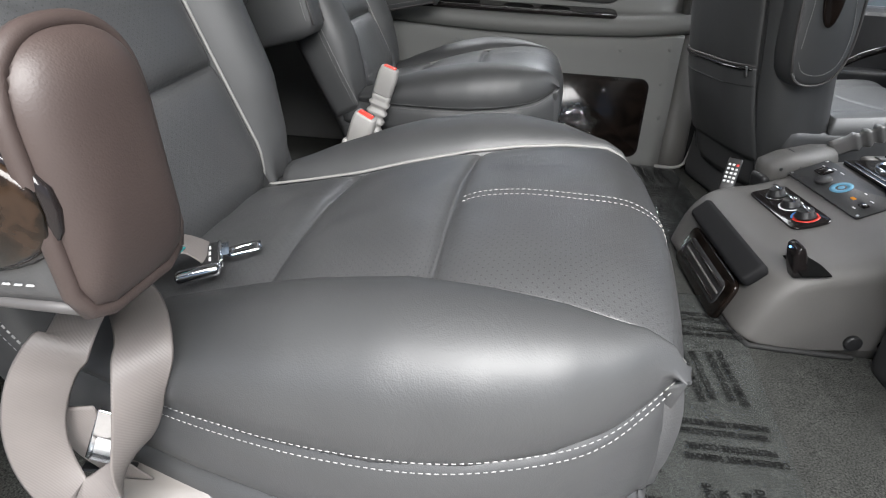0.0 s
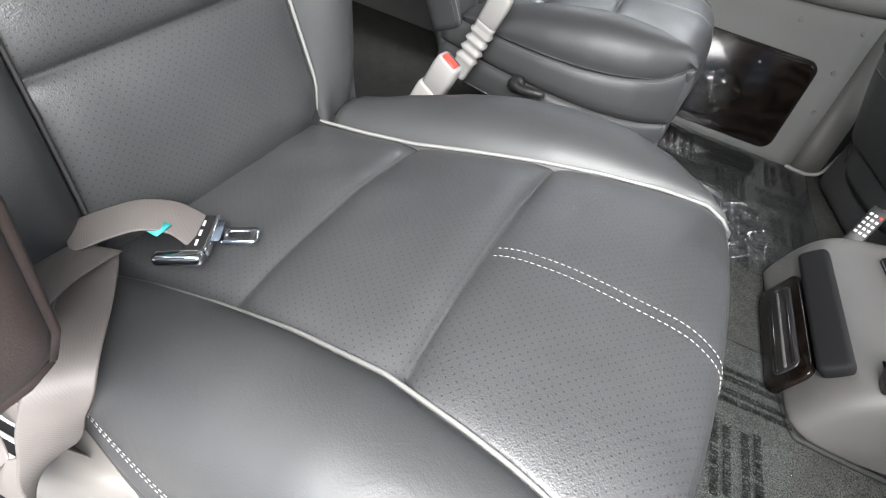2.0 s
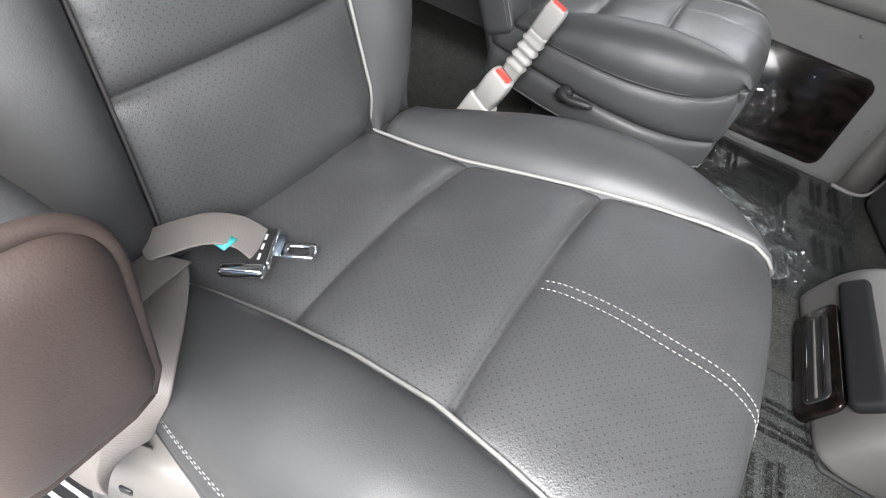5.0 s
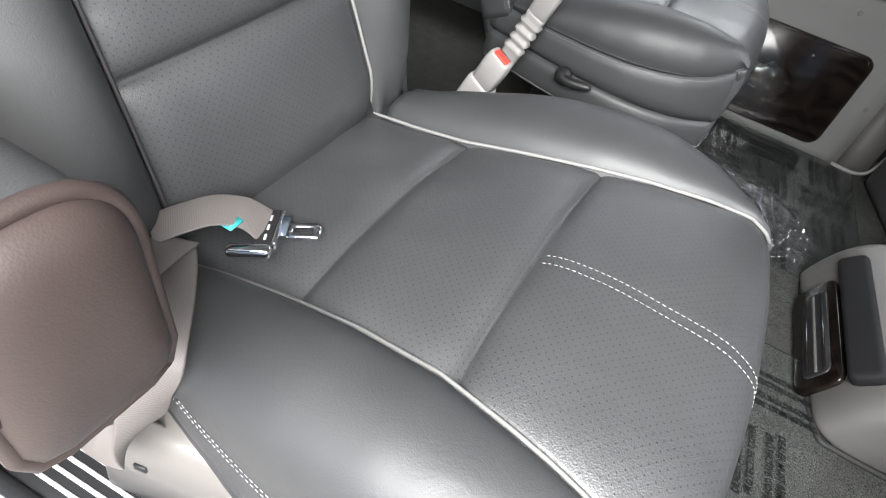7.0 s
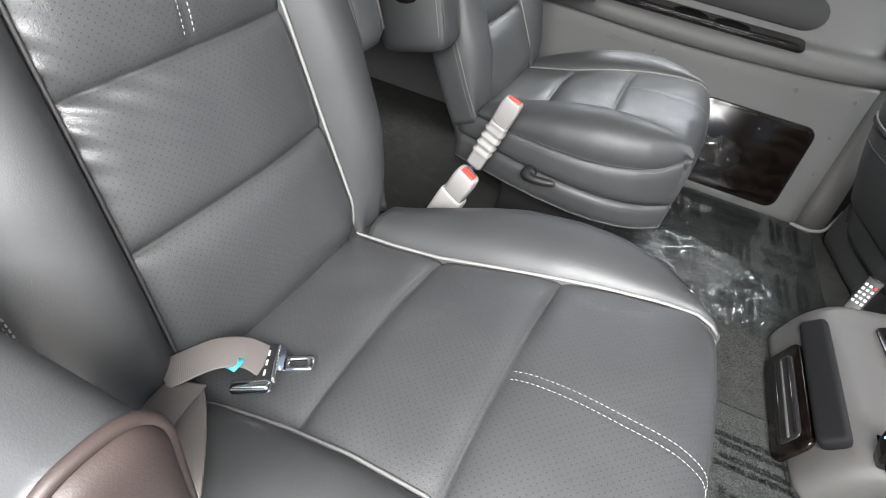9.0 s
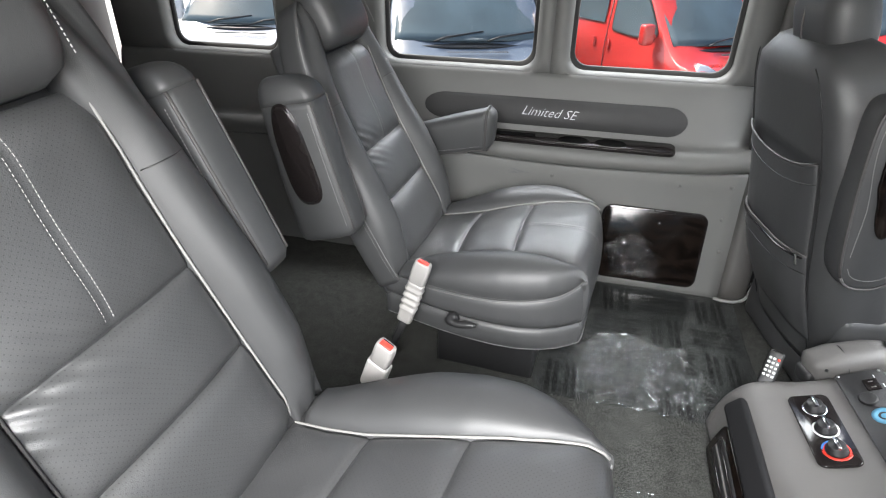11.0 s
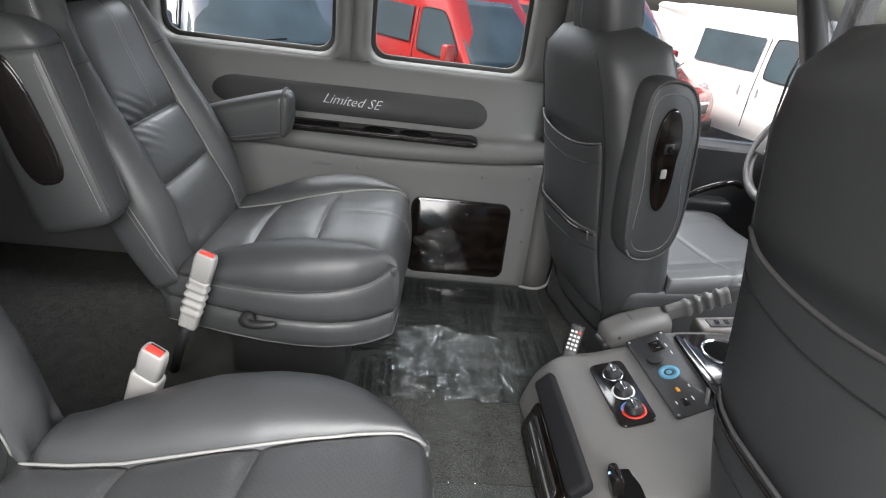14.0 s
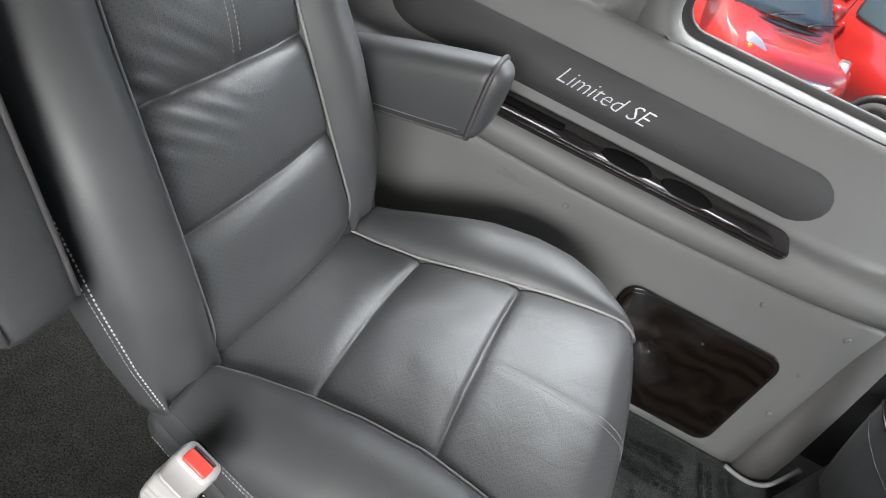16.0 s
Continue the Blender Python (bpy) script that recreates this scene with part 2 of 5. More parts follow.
def tube(path, r, n=8, bm=None):
    path = [Vector(p) for p in path]
    rings = []
    up = Vector((0.123, 0.456, 0.88)).normalized()
    for i, p in enumerate(path):
        d = (path[min(i + 1, len(path) - 1)] - path[max(i - 1, 0)]).normalized()
        s = d.cross(up)
        s = s.normalized() if s.length > 1e-4 else Vector((1, 0, 0))
        u = s.cross(d).normalized()
        rr = r[i] if isinstance(r, (list, tuple)) else r
        rings.append([p + rr * (math.cos(2 * math.pi * k / n) * s + math.sin(2 * math.pi * k / n) * u) for k in range(n)])
    return loft(rings, True, bm)


def slab(f, nu, nv, down, bm=None):
    """A closed pad: the top is f(u, v) over the unit square, the underside is the top moved by down(u, v)."""
    bm = bm or bmesh.new()
    top = [[bm.verts.new(f(i / nu, j / nv)) for j in range(nv + 1)] for i in range(nu + 1)]
    bot = [[bm.verts.new(Vector(f(i / nu, j / nv)) + Vector(down(i / nu, j / nv))) for j in range(nv + 1)] for i in range(nu + 1)]
    for i in range(nu):
        for j in range(nv):
            bm.faces.new((top[i][j], top[i + 1][j], top[i + 1][j + 1], top[i][j + 1]))
            bm.faces.new((bot[i][j + 1], bot[i + 1][j + 1], bot[i + 1][j], bot[i][j]))
    for i in range(nu):
        bm.faces.new((top[i + 1][0], top[i][0], bot[i][0], bot[i + 1][0]))
        bm.faces.new((top[i][nv], top[i + 1][nv], bot[i + 1][nv], bot[i][nv]))
    for j in range(nv):
        bm.faces.new((top[0][j], top[0][j + 1], bot[0][j + 1], bot[0][j]))
        bm.faces.new((top[nu][j + 1], top[nu][j], bot[nu][j], bot[nu][j + 1]))
    return bm


def rbox(size, r=0.006, seg=3, center=(0, 0, 0), bm=None):
    """A box with rounded edges."""
    bm2 = bmesh.new()
    bmesh.ops.create_cube(bm2, size=1)
    bmesh.ops.scale(bm2, vec=size, verts=bm2.verts)
    if r:
        bmesh.ops.bevel(bm2, geom=bm2.edges[:], offset=min(r, min(size) * 0.49), segments=seg, profile=0.5, affect='EDGES')
    bmesh.ops.translate(bm2, vec=center, verts=bm2.verts)
    if bm is None:
        return bm2
    me = bpy.data.meshes.new("tmp")
    bm2.to_mesh(me)
    bm2.free()
    bm.from_mesh(me)
    bpy.data.meshes.remove(me)
    return bm


def round_rect(w, h, r, n=6):
    """A rounded rectangle about the origin, counter-clockwise."""
    out = []
    for cx, cy, a0 in ((w / 2 - r, h / 2 - r, 0), (-w / 2 + r, h / 2 - r, 90), (-w / 2 + r, -h / 2 + r, 180), (w / 2 - r, -h / 2 + r, 270)):
        for k in range(n + 1):
            a = radians(a0 + 90 * k / n)
            out.append((cx + r * math.cos(a), cy + r * math.sin(a)))
    return out


def plate(outline, depth, edge=0.003, bm=None):
    """An outline in x and y, raised by depth along z, with a small rounded rim."""
    o = [Vector((x, y, 0)) for x, y in outline]
    c = sum(o, Vector()) / len(o)

    def inset(d):
        return [p + (c - p).normalized() * d for p in o]
    rings = [[p.copy() for p in o], [p + Vector((0, 0, depth - edge)) for p in o],
             [p + Vector((0, 0, depth - 0.3 * edge)) for p in inset(0.3 * edge)], [p + Vector((0, 0, depth)) for p in inset(edge)]]
    return loft(rings, True, bm)


def dashes(path, length=0.0042, gap=0.0028, w=0.0011, normal=(0, 0, 1), bm=None):
    """Stitches along a path, as small raised lozenges."""
    bm = bm or bmesh.new()
    path = [Vector(p) for p in path]
    nrm = Vector(normal)
    cum = [0.0]
    for a, b in zip(path, path[1:]):
        cum.append(cum[-1] + (b - a).length)

    def at(s):
        k = min(max(int(np.searchsorted(cum, s)) - 1, 0), len(path) - 2)
        f = (s - cum[k]) / max(cum[k + 1] - cum[k], 1e-9)
        return path[k].lerp(path[k + 1], f)
    s = 0.0
    while s + length < cum[-1]:
        a, b = at(s), at(s + length)
        d = (b - a).normalized()
        side = d.cross(nrm).normalized() * w
        up = side.cross(d).normalized() * w
        if up.dot(nrm) < 0:
            up.negate()
        lo = [bm.verts.new(p) for p in (a - side - up, a + side - up, b + side - up, b - side - up)]
        hi = [bm.verts.new(p) for p in (a - 0.4 * side + up, a + 0.4 * side + up, b + 0.4 * side + up, b - 0.4 * side + up)]
        bm.faces.new(hi)
        for i in range(4):
            j = (i + 1) % 4
            bm.faces.new((lo[i], lo[j], hi[j], hi[i]))
        s += length + gap
    return bm


def disc(r, depth, n=24, edge=0.002):
    return plate([(r * math.cos(2 * math.pi * k / n), r * math.sin(2 * math.pi * k / n)) for k in range(n)], depth, edge)


def ring(r0, r1, depth, n=28, a0=0.0, a1=360.0):
    """A flat ring, or a part of one, raised by depth."""
    full = a1 - a0 >= 360
    k = n if full else n + 1
    rings = []
    for i in range(k):
        a = radians(a0 + (a1 - a0) * i / n)
        c, s = math.cos(a), math.sin(a)
        rings.append([Vector((r0 * c, r0 * s, 0)), Vector((r1 * c, r1 * s, 0)), Vector((r1 * c, r1 * s, depth)), Vector((r0 * c, r0 * s, depth))])
    if full:
        rings.append(rings[0])
        bm = loft(rings, False)
        bmesh.ops.remove_doubles(bm, verts=bm.verts, dist=1e-6)
        return bm
    return loft(rings)


def ribbon(path, sides, width, thick=0.0012, n=60):
    """A webbing strap along a path; sides gives the direction across it at each point."""
    p = spline(path, n)
    s = [v.normalized() for v in spline(sides, n)]
    rings = []
    for i in range(n):
        d = (p[min(i + 1, n - 1)] - p[max(i - 1, 0)]).normalized()
        side = (s[i] - d * s[i].dot(d)).normalized() * width / 2
        up = side.cross(d).normalized() * thick
        rings.append([p[i] - side, p[i] - 0.9 * side + up, p[i] + 0.9 * side + up, p[i] + side, p[i] + 0.9 * side - up, p[i] - 0.9 * side - up])
    return loft(rings)


def text_mesh(body, size, depth=0.0004, bold=0.0, shear=0.0, align='LEFT'):
    c = bpy.data.curves.new("writing", 'FONT')
    c.body, c.size, c.extrude, c.offset, c.shear, c.align_x = body, size, depth, bold, shear, align
    c.resolution_u = 2
    ob = bpy.data.objects.new("writing", c)
    scene.collection.objects.link(ob)
    me = bpy.data.meshes.new_from_object(ob.evaluated_get(bpy.context.evaluated_depsgraph_get()))
    bpy.data.objects.remove(ob)
    bpy.data.curves.remove(c)
    return me


def box_between(x0, x1, y0, y1, z0, z1, r=0.0, bm=None):
    return rbox((x1 - x0, y1 - y0, z1 - z0), r, 2, ((x0 + x1) / 2, (y0 + y1) / 2, (z0 + z1) / 2), bm)


# ---- the van's shell ----
def setting(name, bm, mat, label, category, smooth=False):
    return tagged(part(name, bm, mat, None, "", smooth), label, category, "", "structure")


def floor_surface(u, v):
    x, y = -1.7 + 4.0 * u, -0.462 + 2.11 * v
    return Vector((x, y, 0.004 * noise.noise(Vector((x * 3, y * 3, 0)))))


setting("floor", slab(floor_surface, 90, 48, lambda u, v: (0, 0, -0.05)), CARPET, "dark grey flecked cut-pile carpet on the van floor", "carpet", True)

# lower panel of the far side wall
LOWER = [(1.405, -0.03), (1.408, 0.02), (1.418, 0.10), (1.432, 0.22), (1.447, 0.34), (1.452, 0.40)]


def seam_z(x):
    return 0.452 + 0.012 * math.sin((x - 0.75) * 4.2) + (0.012 if x > 0.8 else 0.0) * (x - 0.8) / 0.2


def lower_ring(x):
    top = seam_z(x)
    inner = [Vector((x, y, z)) for y, z in LOWER] + [Vector((x, 1.452, top - 0.012)), Vector((x, 1.456, top - 0.003))]
    return inner + [Vector((x, 1.52, top - 0.003)), Vector((x, 1.50, -0.03))]


setting("wall_side_lower", loft([lower_ring(-1.6 + 2.585 * i / 60) for i in range(61)]), TRIM, "light grey moulded plastic lower wall panel", "wall panel", True)

UPPER = [(1.450, 0.0), (1.441, 0.008), (1.434, 0.024), (1.436, 0.045), (1.452, 0.062), (1.470, 0.068), (1.488, 0.069), (1.520, 0.071), (1.531, 0.079),
         (1.536, 0.095), (1.545, 0.14), (1.556, 0.19), (1.568, 0.235), (1.578, 0.268), (1.586, 0.284)]


def upper_ring(x):
    base = seam_z(x)
    out = max(0.0, (x - 0.86) / 0.14)
    fade = 1 - 0.9 * min(1.0, out) ** 2
    inner = []
    for y, dz in UPPER:
        f = 1.586 - (1.586 - y) * fade if dz > 0.062 else y + 0.02 * (1 - fade)
        inner.append(Vector((x, f, base * (1 - dz / 0.284) + (0.736 * dz / 0.284) + dz * 0.0)))
    return inner + [Vector((x, 1.66, 0.736)), Vector((x, 1.66, base))]


setting("wall_side_upper", loft([upper_ring(-1.6 + 2.62 * i / 80) for i in range(81)]), TRIM, "grey moulded armrest ledge below the side windows", "wall panel", True)


def surround(x0, x1, z0, z1, hx0, hx1, hz0, hz1, r, y, sign=1, depth=0.07):
    """A piece of wall round one window, with a rounded opening through it."""
    cx, cz = (hx0 + hx1) / 2, (hz0 + hz1) / 2

    def outline(grow):
        return [(cx + px, cz + pz) for px, pz in round_rect(hx1 - hx0 + 2 * grow, hz1 - hz0 + 2 * grow, r + grow)]
    cell = []
    for px, pz in outline(0):
        dx, dz = px - cx, pz - cz
        k = min(((x1 - cx) if dx > 0 else (cx - x0)) / max(abs(dx), 1e-6), ((z1 - cz) if dz > 0 else (cz - z0)) / max(abs(dz), 1e-6))
        cell.append((cx + dx * k, cz + dz * k))
    for qx, qz in ((x0, z0), (x0, z1), (x1, z0), (x1, z1)):
        i = min(range(len(cell)), key=lambda n: (cell[n][0] - qx) ** 2 + (cell[n][1] - qz) ** 2)
        cell[i] = (qx, qz)
    layers = [(cell, 0.0), (outline(0.030), 0.0), (outline(0.018), 0.004), (outline(0.006), 0.018), (outline(0), 0.03), (outline(0), depth - 0.004), (cell, depth)]
    rings = [[Vector((px, y + sign * d, pz)) for px, pz in o] for o, d in layers]
    rings.append(rings[0])
    bm = loft(rings, False)
    bmesh.ops.remove_doubles(bm, verts=bm.verts, dist=1e-6)
    return bm


SIDE_WINDOWS = [("window_1", -1.6, -0.62, -1.34, -0.84), ("window_2", -0.62, 0.272, -0.375, 0.212), ("window_3", 0.272, 1.02, 0.335, 0.885)]
for wname, c0, c1, h0, h1 in SIDE_WINDOWS:
    w = thing(wname, pose(0, 0, 0), "fixed side window in a light grey moulded surround", "window", "side windows", "structure")
    part("window_surround", surround(c0, c1, 0.736, 1.36, h0, h1, 0.748, 1.25, 0.055, 1.586), TRIM, w)
    cx, cz = (h0 + h1) / 2, 0.999
    rim = [[Vector((cx + px, 1.630 + dy, cz + pz)) for px, pz in round_rect(h1 - h0 - 2 * g, 0.502 - 2 * g, 0.05)] for g, dy in ((-0.001, 0), (0.014, 0.002), (0.016, 0.012), (-0.001, 0.012), (-0.001, 0))]
    part("gasket", loft(rim, False), RUBBER, w, "black rubber gasket")
    pane = part("pane", loft([[Vector((cx + px, 1.636 + dy, cz + pz)) for px, pz in round_rect(h1 - h0 - 0.02, 0.482, 0.045)] for dy in (0, 0.004)]), GLASS, w, "clear glass", False)
    pane.visible_shadow = False

setting("ceiling", box_between(-1.75, 2.0, -0.66, 1.70, 1.361, 1.42), CEILING_MAT, "pale grey fabric headliner", "ceiling")
# unseen rear wall, made without windows to cut fill light in the cabin
setting("wall_rear_blocker", box_between(-1.76, -1.70, -0.62, 1.66, -0.05, 1.36), TRIM_DARK, "unseen solid dark grey rear wall that keeps daylight out", "wall")

# near side: unseen solid wall behind the open doorway, blocking daylight, and the front door
setting("wall_near_rear_blocker", box_between(-1.70, -0.401, -0.53, -0.46, -0.05, 1.36), TRIM_DARK, "unseen solid dark grey side wall behind the doorway that keeps daylight out", "wall")
setting("wall_near_front", surround(1.14, 2.02, -0.05, 1.36, 1.26, 1.92, 0.66, 1.22, 0.06, -0.46, -1), TRIM_DARK, "grey front passenger door", "wall")

# driver's door and B pillar
setting("wall_front_door", surround(1.10, 2.06, -0.03, 1.36, 1.20, 1.98, 0.60, 1.24, 0.06, 1.56), BLACK, "black driver's door with its window", "door")
pillar = [[Vector((x, y, z)) for x, y in ((0.985, 1.44 + d), (0.99, 1.425 + d), (1.02, 1.415 + d), (1.075, 1.43 + d), (1.10, 1.50 + d), (1.10, 1.63), (1.0, 1.63))]
          for z, d in ((-0.03, -0.03), (0.10, -0.01), (0.24, 0.02), (0.36, 0.05), (0.47, 0.08), (0.60, 0.12), (0.75, 0.14), (1.36, 0.12))]
setting("pillar", loft(pillar), TRIM_DARK, "dark grey pillar trim between the side panel and the driver's door", "pillar", True)
setting("trim", tube(spline([(0.968, 1.39, 0.008), (1.0, 1.378, 0.010), (1.04, 1.378, 0.012), (1.075, 1.39, 0.03), (1.09, 1.40, 0.10)], 18), 0.006), PIPING, "pale edge strip at the foot of the pillar", "trim", True)

# the van's own lower body and wheels
for yy, sg in ((-0.60, -1), (1.60, 1)):
    setting("rocker_panel", box_between(-1.74, 2.34, yy - 0.03, yy + 0.03, -0.62, -0.31, 0.02), SILVER_PAINT, "silver painted lower body panel", "body panel", True)
    for wx in (-1.15, 1.75):
        wl = thing("road_wheel", pose(wx, yy - sg * 0.14, -0.755, -sg * 90, 0, 0), "black tyre on a steel wheel under the van", "wheel", "road wheels")
        part("tyre", ring(0.20, 0.345, 0.20, 28), RUBBER, wl)
        part("rim", disc(0.205, 0.17, 20, 0.03), STEEL, wl)
setting("underbody", box_between(-1.72, 2.32, -0.57, 1.57, -0.45, -0.055, 0.02), BLACK, "black steel underbody of the van", "underbody")

# windscreen and its pillars
setting("trim", tube([(2.04, 1.56, 0.60), (1.96, 1.545, 0.78), (1.80, 1.52, 1.08), (1.66, 1.50, 1.36)], 0.045, 10), BLACK, "black windscreen pillar", "pillar", True)
setting("trim", tube([(2.04, -0.56, 0.60), (1.96, -0.545, 0.78), (1.80, -0.52, 1.08), (1.66, -0.50, 1.36)], 0.045, 10), TRIM, "grey windscreen pillar", "pillar", True)
setting("wall_front", box_between(2.30, 2.36, -0.66, 1.66, -0.05, 0.60), BLACK, "black bulkhead below the dashboard", "wall")


BADGE = material("badge_silver", (0.36, 0.37, 0.38), 0.4, metal=0.3)


def side_strip():
    """The dark leather band with a badge, over the ledge."""
    w = thing("badge_panel", pose(0.30, 1.541, 0.604, 90 - 13, 0, 0), "long dark leather wall panel with a silver script badge", "wall panel")
    outline = []
    for a in range(-80, 81, 20):
        outline.append((0.40 + 0.07 * math.cos(radians(a)), 0.052 * math.sin(radians(a))))
    for a in range(100, 261, 20):
        outline.append((-0.40 + 0.09 * math.cos(radians(a)), 0.050 * math.sin(radians(a))))
    part("band", plate(outline, 0.008, 0.004), BLACK_FABRIC, w)
    t = text_mesh("Limited SE", 0.047, 0.0006, -0.0007, 0.45)
    t.materials.append(BADGE)
    ob = new("badge", t)
    ob.parent = w
    ob.matrix_basis = pose(-0.115, -0.012, 0.0092, 0, 0, -2)
    tagged(ob, "silver script lettering")
    return w


side_strip()


def ledge_tray():
    """The gloss black inlay with two cup recesses on the ledge."""
    w = thing("cup_tray", pose(0.37, 1.482, 0.517, 14, 0, 0), "gloss black ledge tray with two cup recesses", "cup holder")
    o = round_rect(0.74, 0.072, 0.02)
    body = part("tray", plate(o, 0.012, 0.004), BLACK_GLOSS, w)
    # shallow ovals and a strip, coloured black for the shade of deep recesses
    for cx in (0.02, 0.15):
        ob = part("cup_recess_shade", loft([[Vector((cx + rx * math.cos(a), ry * math.sin(a), z)) for a in [2 * math.pi * k / 24 for k in range(24)]] for rx, ry, z in
                  ((0.055, 0.026, 0.0125), (0.052, 0.024, 0.0138), (0.049, 0.022, 0.0128), (0.047, 0.020, 0.0126))], True), WELL_SHADE, body)
    part("slot", rbox((0.16, 0.022, 0.003), 0.0012, 2, (-0.20, 0.006, 0.0135)), WELL_SHADE, body)
    part("edge_strip", tube([(-0.34, -0.026, 0.012), (-0.1, -0.027, 0.0125), (0.2, -0.027, 0.0125), (0.35, -0.024, 0.012)], 0.003), BLACK_GLOSS, body)
    return w


ledge_tray()


def access_door():
    w = thing("access_door", pose(0.712, 1.4235, 0.172, 90 - 7, 0, 0), "gloss burr-wood access door with clear protective film", "access panel")
    o = round_rect(0.366, 0.288, 0.035)
    part("frame", plate(o, 0.010, 0.004), BLACK_GLOSS, w)
    part("panel", plate(round_rect(0.348, 0.270, 0.030), 0.012, 0.002), WOOD, w)
    part("latch", disc(0.0035, 0.016, 12, 0.001), CHROME, w, m=pose(0.02, 0.095, 0))

    def f(u, v):
        a, q = 2 * math.pi * v, u
        r = q * (0.075 + 0.03 * noise.noise(Vector((math.cos(a) * 2, math.sin(a) * 2, 6.0))))
        x, y = -0.075 + 1.1 * r * math.cos(a), -0.035 + r * math.sin(a)
        z = 0.0125 + (1 - 0.9 * q) * (0.007 * (1 - abs(noise.noise(Vector((x * 26 + y * 40, y * 18, 1.0))))) ** 3 + 0.003 * (1 - abs(noise.noise(Vector((x * 60, y * 50 - x * 20, 4.0))))) ** 3)
        return Vector((x, y, z))
    part("film", slab(f, 30, 60, lambda u, v: (0, 0, -0.0002)), FILM_CLEAR, w, "wrinkled clear film", True)
    return w


access_door()
for sx, sz, sy in ((0.33, 0.395, 1.4515), (0.775, 0.405, 1.4515), (0.945, 0.42, 1.4515), (0.955, 0.18, 1.4265), (0.49, 0.03, 1.4080), (0.938, 0.30, 1.4415)):
    s = thing("screw_cap", pose(sx, sy + 0.004, sz, 84, 0, 0), "small round grey plastic screw cap on the wall panel", "screw cap", "wall screw caps")
    part("cap", disc(0.0075, 0.006, 14, 0.003), TRIM, s)

# scuffs of cut film left on the wall panel
for k, (sx, sz, ln, an) in enumerate(((0.80, 0.02, 0.07, 8), (0.20, 0.40, 0.09, -6))):
    s = thing("film_scrap", pose(sx, 1.4475 if sz > 0.3 else 1.404, sz, 83, 0, an), "torn scrap of clear protective film", "film scrap", "film scraps")
    part("scrap", slab(lambda u, v: Vector(((u - 0.5) * ln, (v - 0.5) * 0.02 * (1.2 - u), -0.001 + 0.003 * noise.noise(Vector((u * 6, v * 4, k))))), 14, 6, lambda u, v: (0, 0, -0.0003)), FILM, s)


# ---- captain's chairs ----
X_SEAM_A, X_SEAM_B = 0.115, 0.313
WI = ([-0.12, -0.08, 0.02, 0.11, 0.20, 0.30, 0.42, 0.50, 0.56], [0.212, 0.206, 0.192, 0.186, 0.188, 0.196, 0.218, 0.238, 0.246])
ZI = ([-0.12, -0.08, 0.02, 0.11, 0.20, 0.30, 0.38, 0.45, 0.52, 0.555, 0.575], [0.284, 0.292, 0.320, 0.345, 0.374, 0.400, 0.412, 0.417, 0.414, 0.398, 0.35])
WO = ([-0.10, 0.0, 0.10, 0.20, 0.30, 0.38, 0.45, 0.50, 0.54, 0.56], [0.285, 0.308, 0.330, 0.346, 0.352, 0.347, 0.328, 0.303, 0.272, 0.252])
HC = ([-0.10, 0.04, 0.14, 0.25, 0.35, 0.45, 0.52, 0.56], [0.016, 0.034, 0.038, 0.032, 0.025, 0.013, 0.004, 0.001])
FRONT = [(-0.12, 0.280), (0.0, 0.313), (0.11, 0.344), (0.20, 0.373), (0.30, 0.399), (0.40, 0.414), (0.47, 0.418), (0.52, 0.413), (0.554, 0.392), (0.572, 0.34), (0.572, 0.28), (0.560, 0.235)]


def groove(d, w=0.007):
    return math.exp(-(d / w) ** 2)


def crease(d, w=0.006):
    """The sharp fold of a sewn seam, with the padding rolling down to it."""
    return math.exp(-abs(d) / w)


FRONT_RAW = spline([(x, 0, z) for x, z in FRONT], 301)
FRONT_CUM = np.cumsum([0.0] + [(b - a).length for a, b in zip(FRONT_RAW, FRONT_RAW[1:])])
FRONT_PATH = [Vector((lerp(s, FRONT_CUM, [p.x for p in FRONT_RAW]), 0, lerp(s, FRONT_CUM, [p.z for p in FRONT_RAW]))) for s in np.linspace(0, FRONT_CUM[-1], 101)]


def insert_top(u, v):
    path = FRONT_PATH
    k = min(int(u * 100), 99)
    p = path[k].lerp(path[k + 1], u * 100 - k)
    x, z = p.x, p.z
    s = 2 * v - 1
    y = s * lerp(x, *WI)
    z += 0.012 * (1 - s * s) * (1 if u < 0.75 else max(0, (1 - u) / 0.25))
    on_top = 1.0 if u < 0.80 else max(0.0, (0.90 - u) / 0.10)
    for a, b in ((-0.12, X_SEAM_A), (X_SEAM_A, X_SEAM_B), (X_SEAM_B, 0.60)):
        if a <= x < b:
            t = (x - a) / (b - a)
            z += 0.010 * (1 - (2 * t - 1) ** 6) * on_top * (1 - s ** 8)
    bow = x + 0.010 * (1 - s * s)
    z -= 0.0065 * (crease(bow - X_SEAM_A - 0.005) + crease(bow - X_SEAM_B - 0.005)) * on_top
    if x > X_SEAM_B - 0.005:
        z -= 0.0022 * crease(y + 0.018, 0.004)
    z += 0.0022 * noise.noise(Vector((x * 14, y * 14, 2.0)))
    bulge = 0.018 * (1 - s * s) * max(0, min(1, (x - 0.40) / 0.15))
    z -= 0.035 * min(1.0, max(0.0, (-0.072 - x) / 0.025))
    return Vector((x + bulge, y, z))


STITCH_U0 = next(k for k, p in enumerate(FRONT_PATH) if p.x > X_SEAM_B + 0.002) / 100
STITCH_U1 = next(k for k, p in enumerate(FRONT_PATH) if p.x > 0.568) / 100


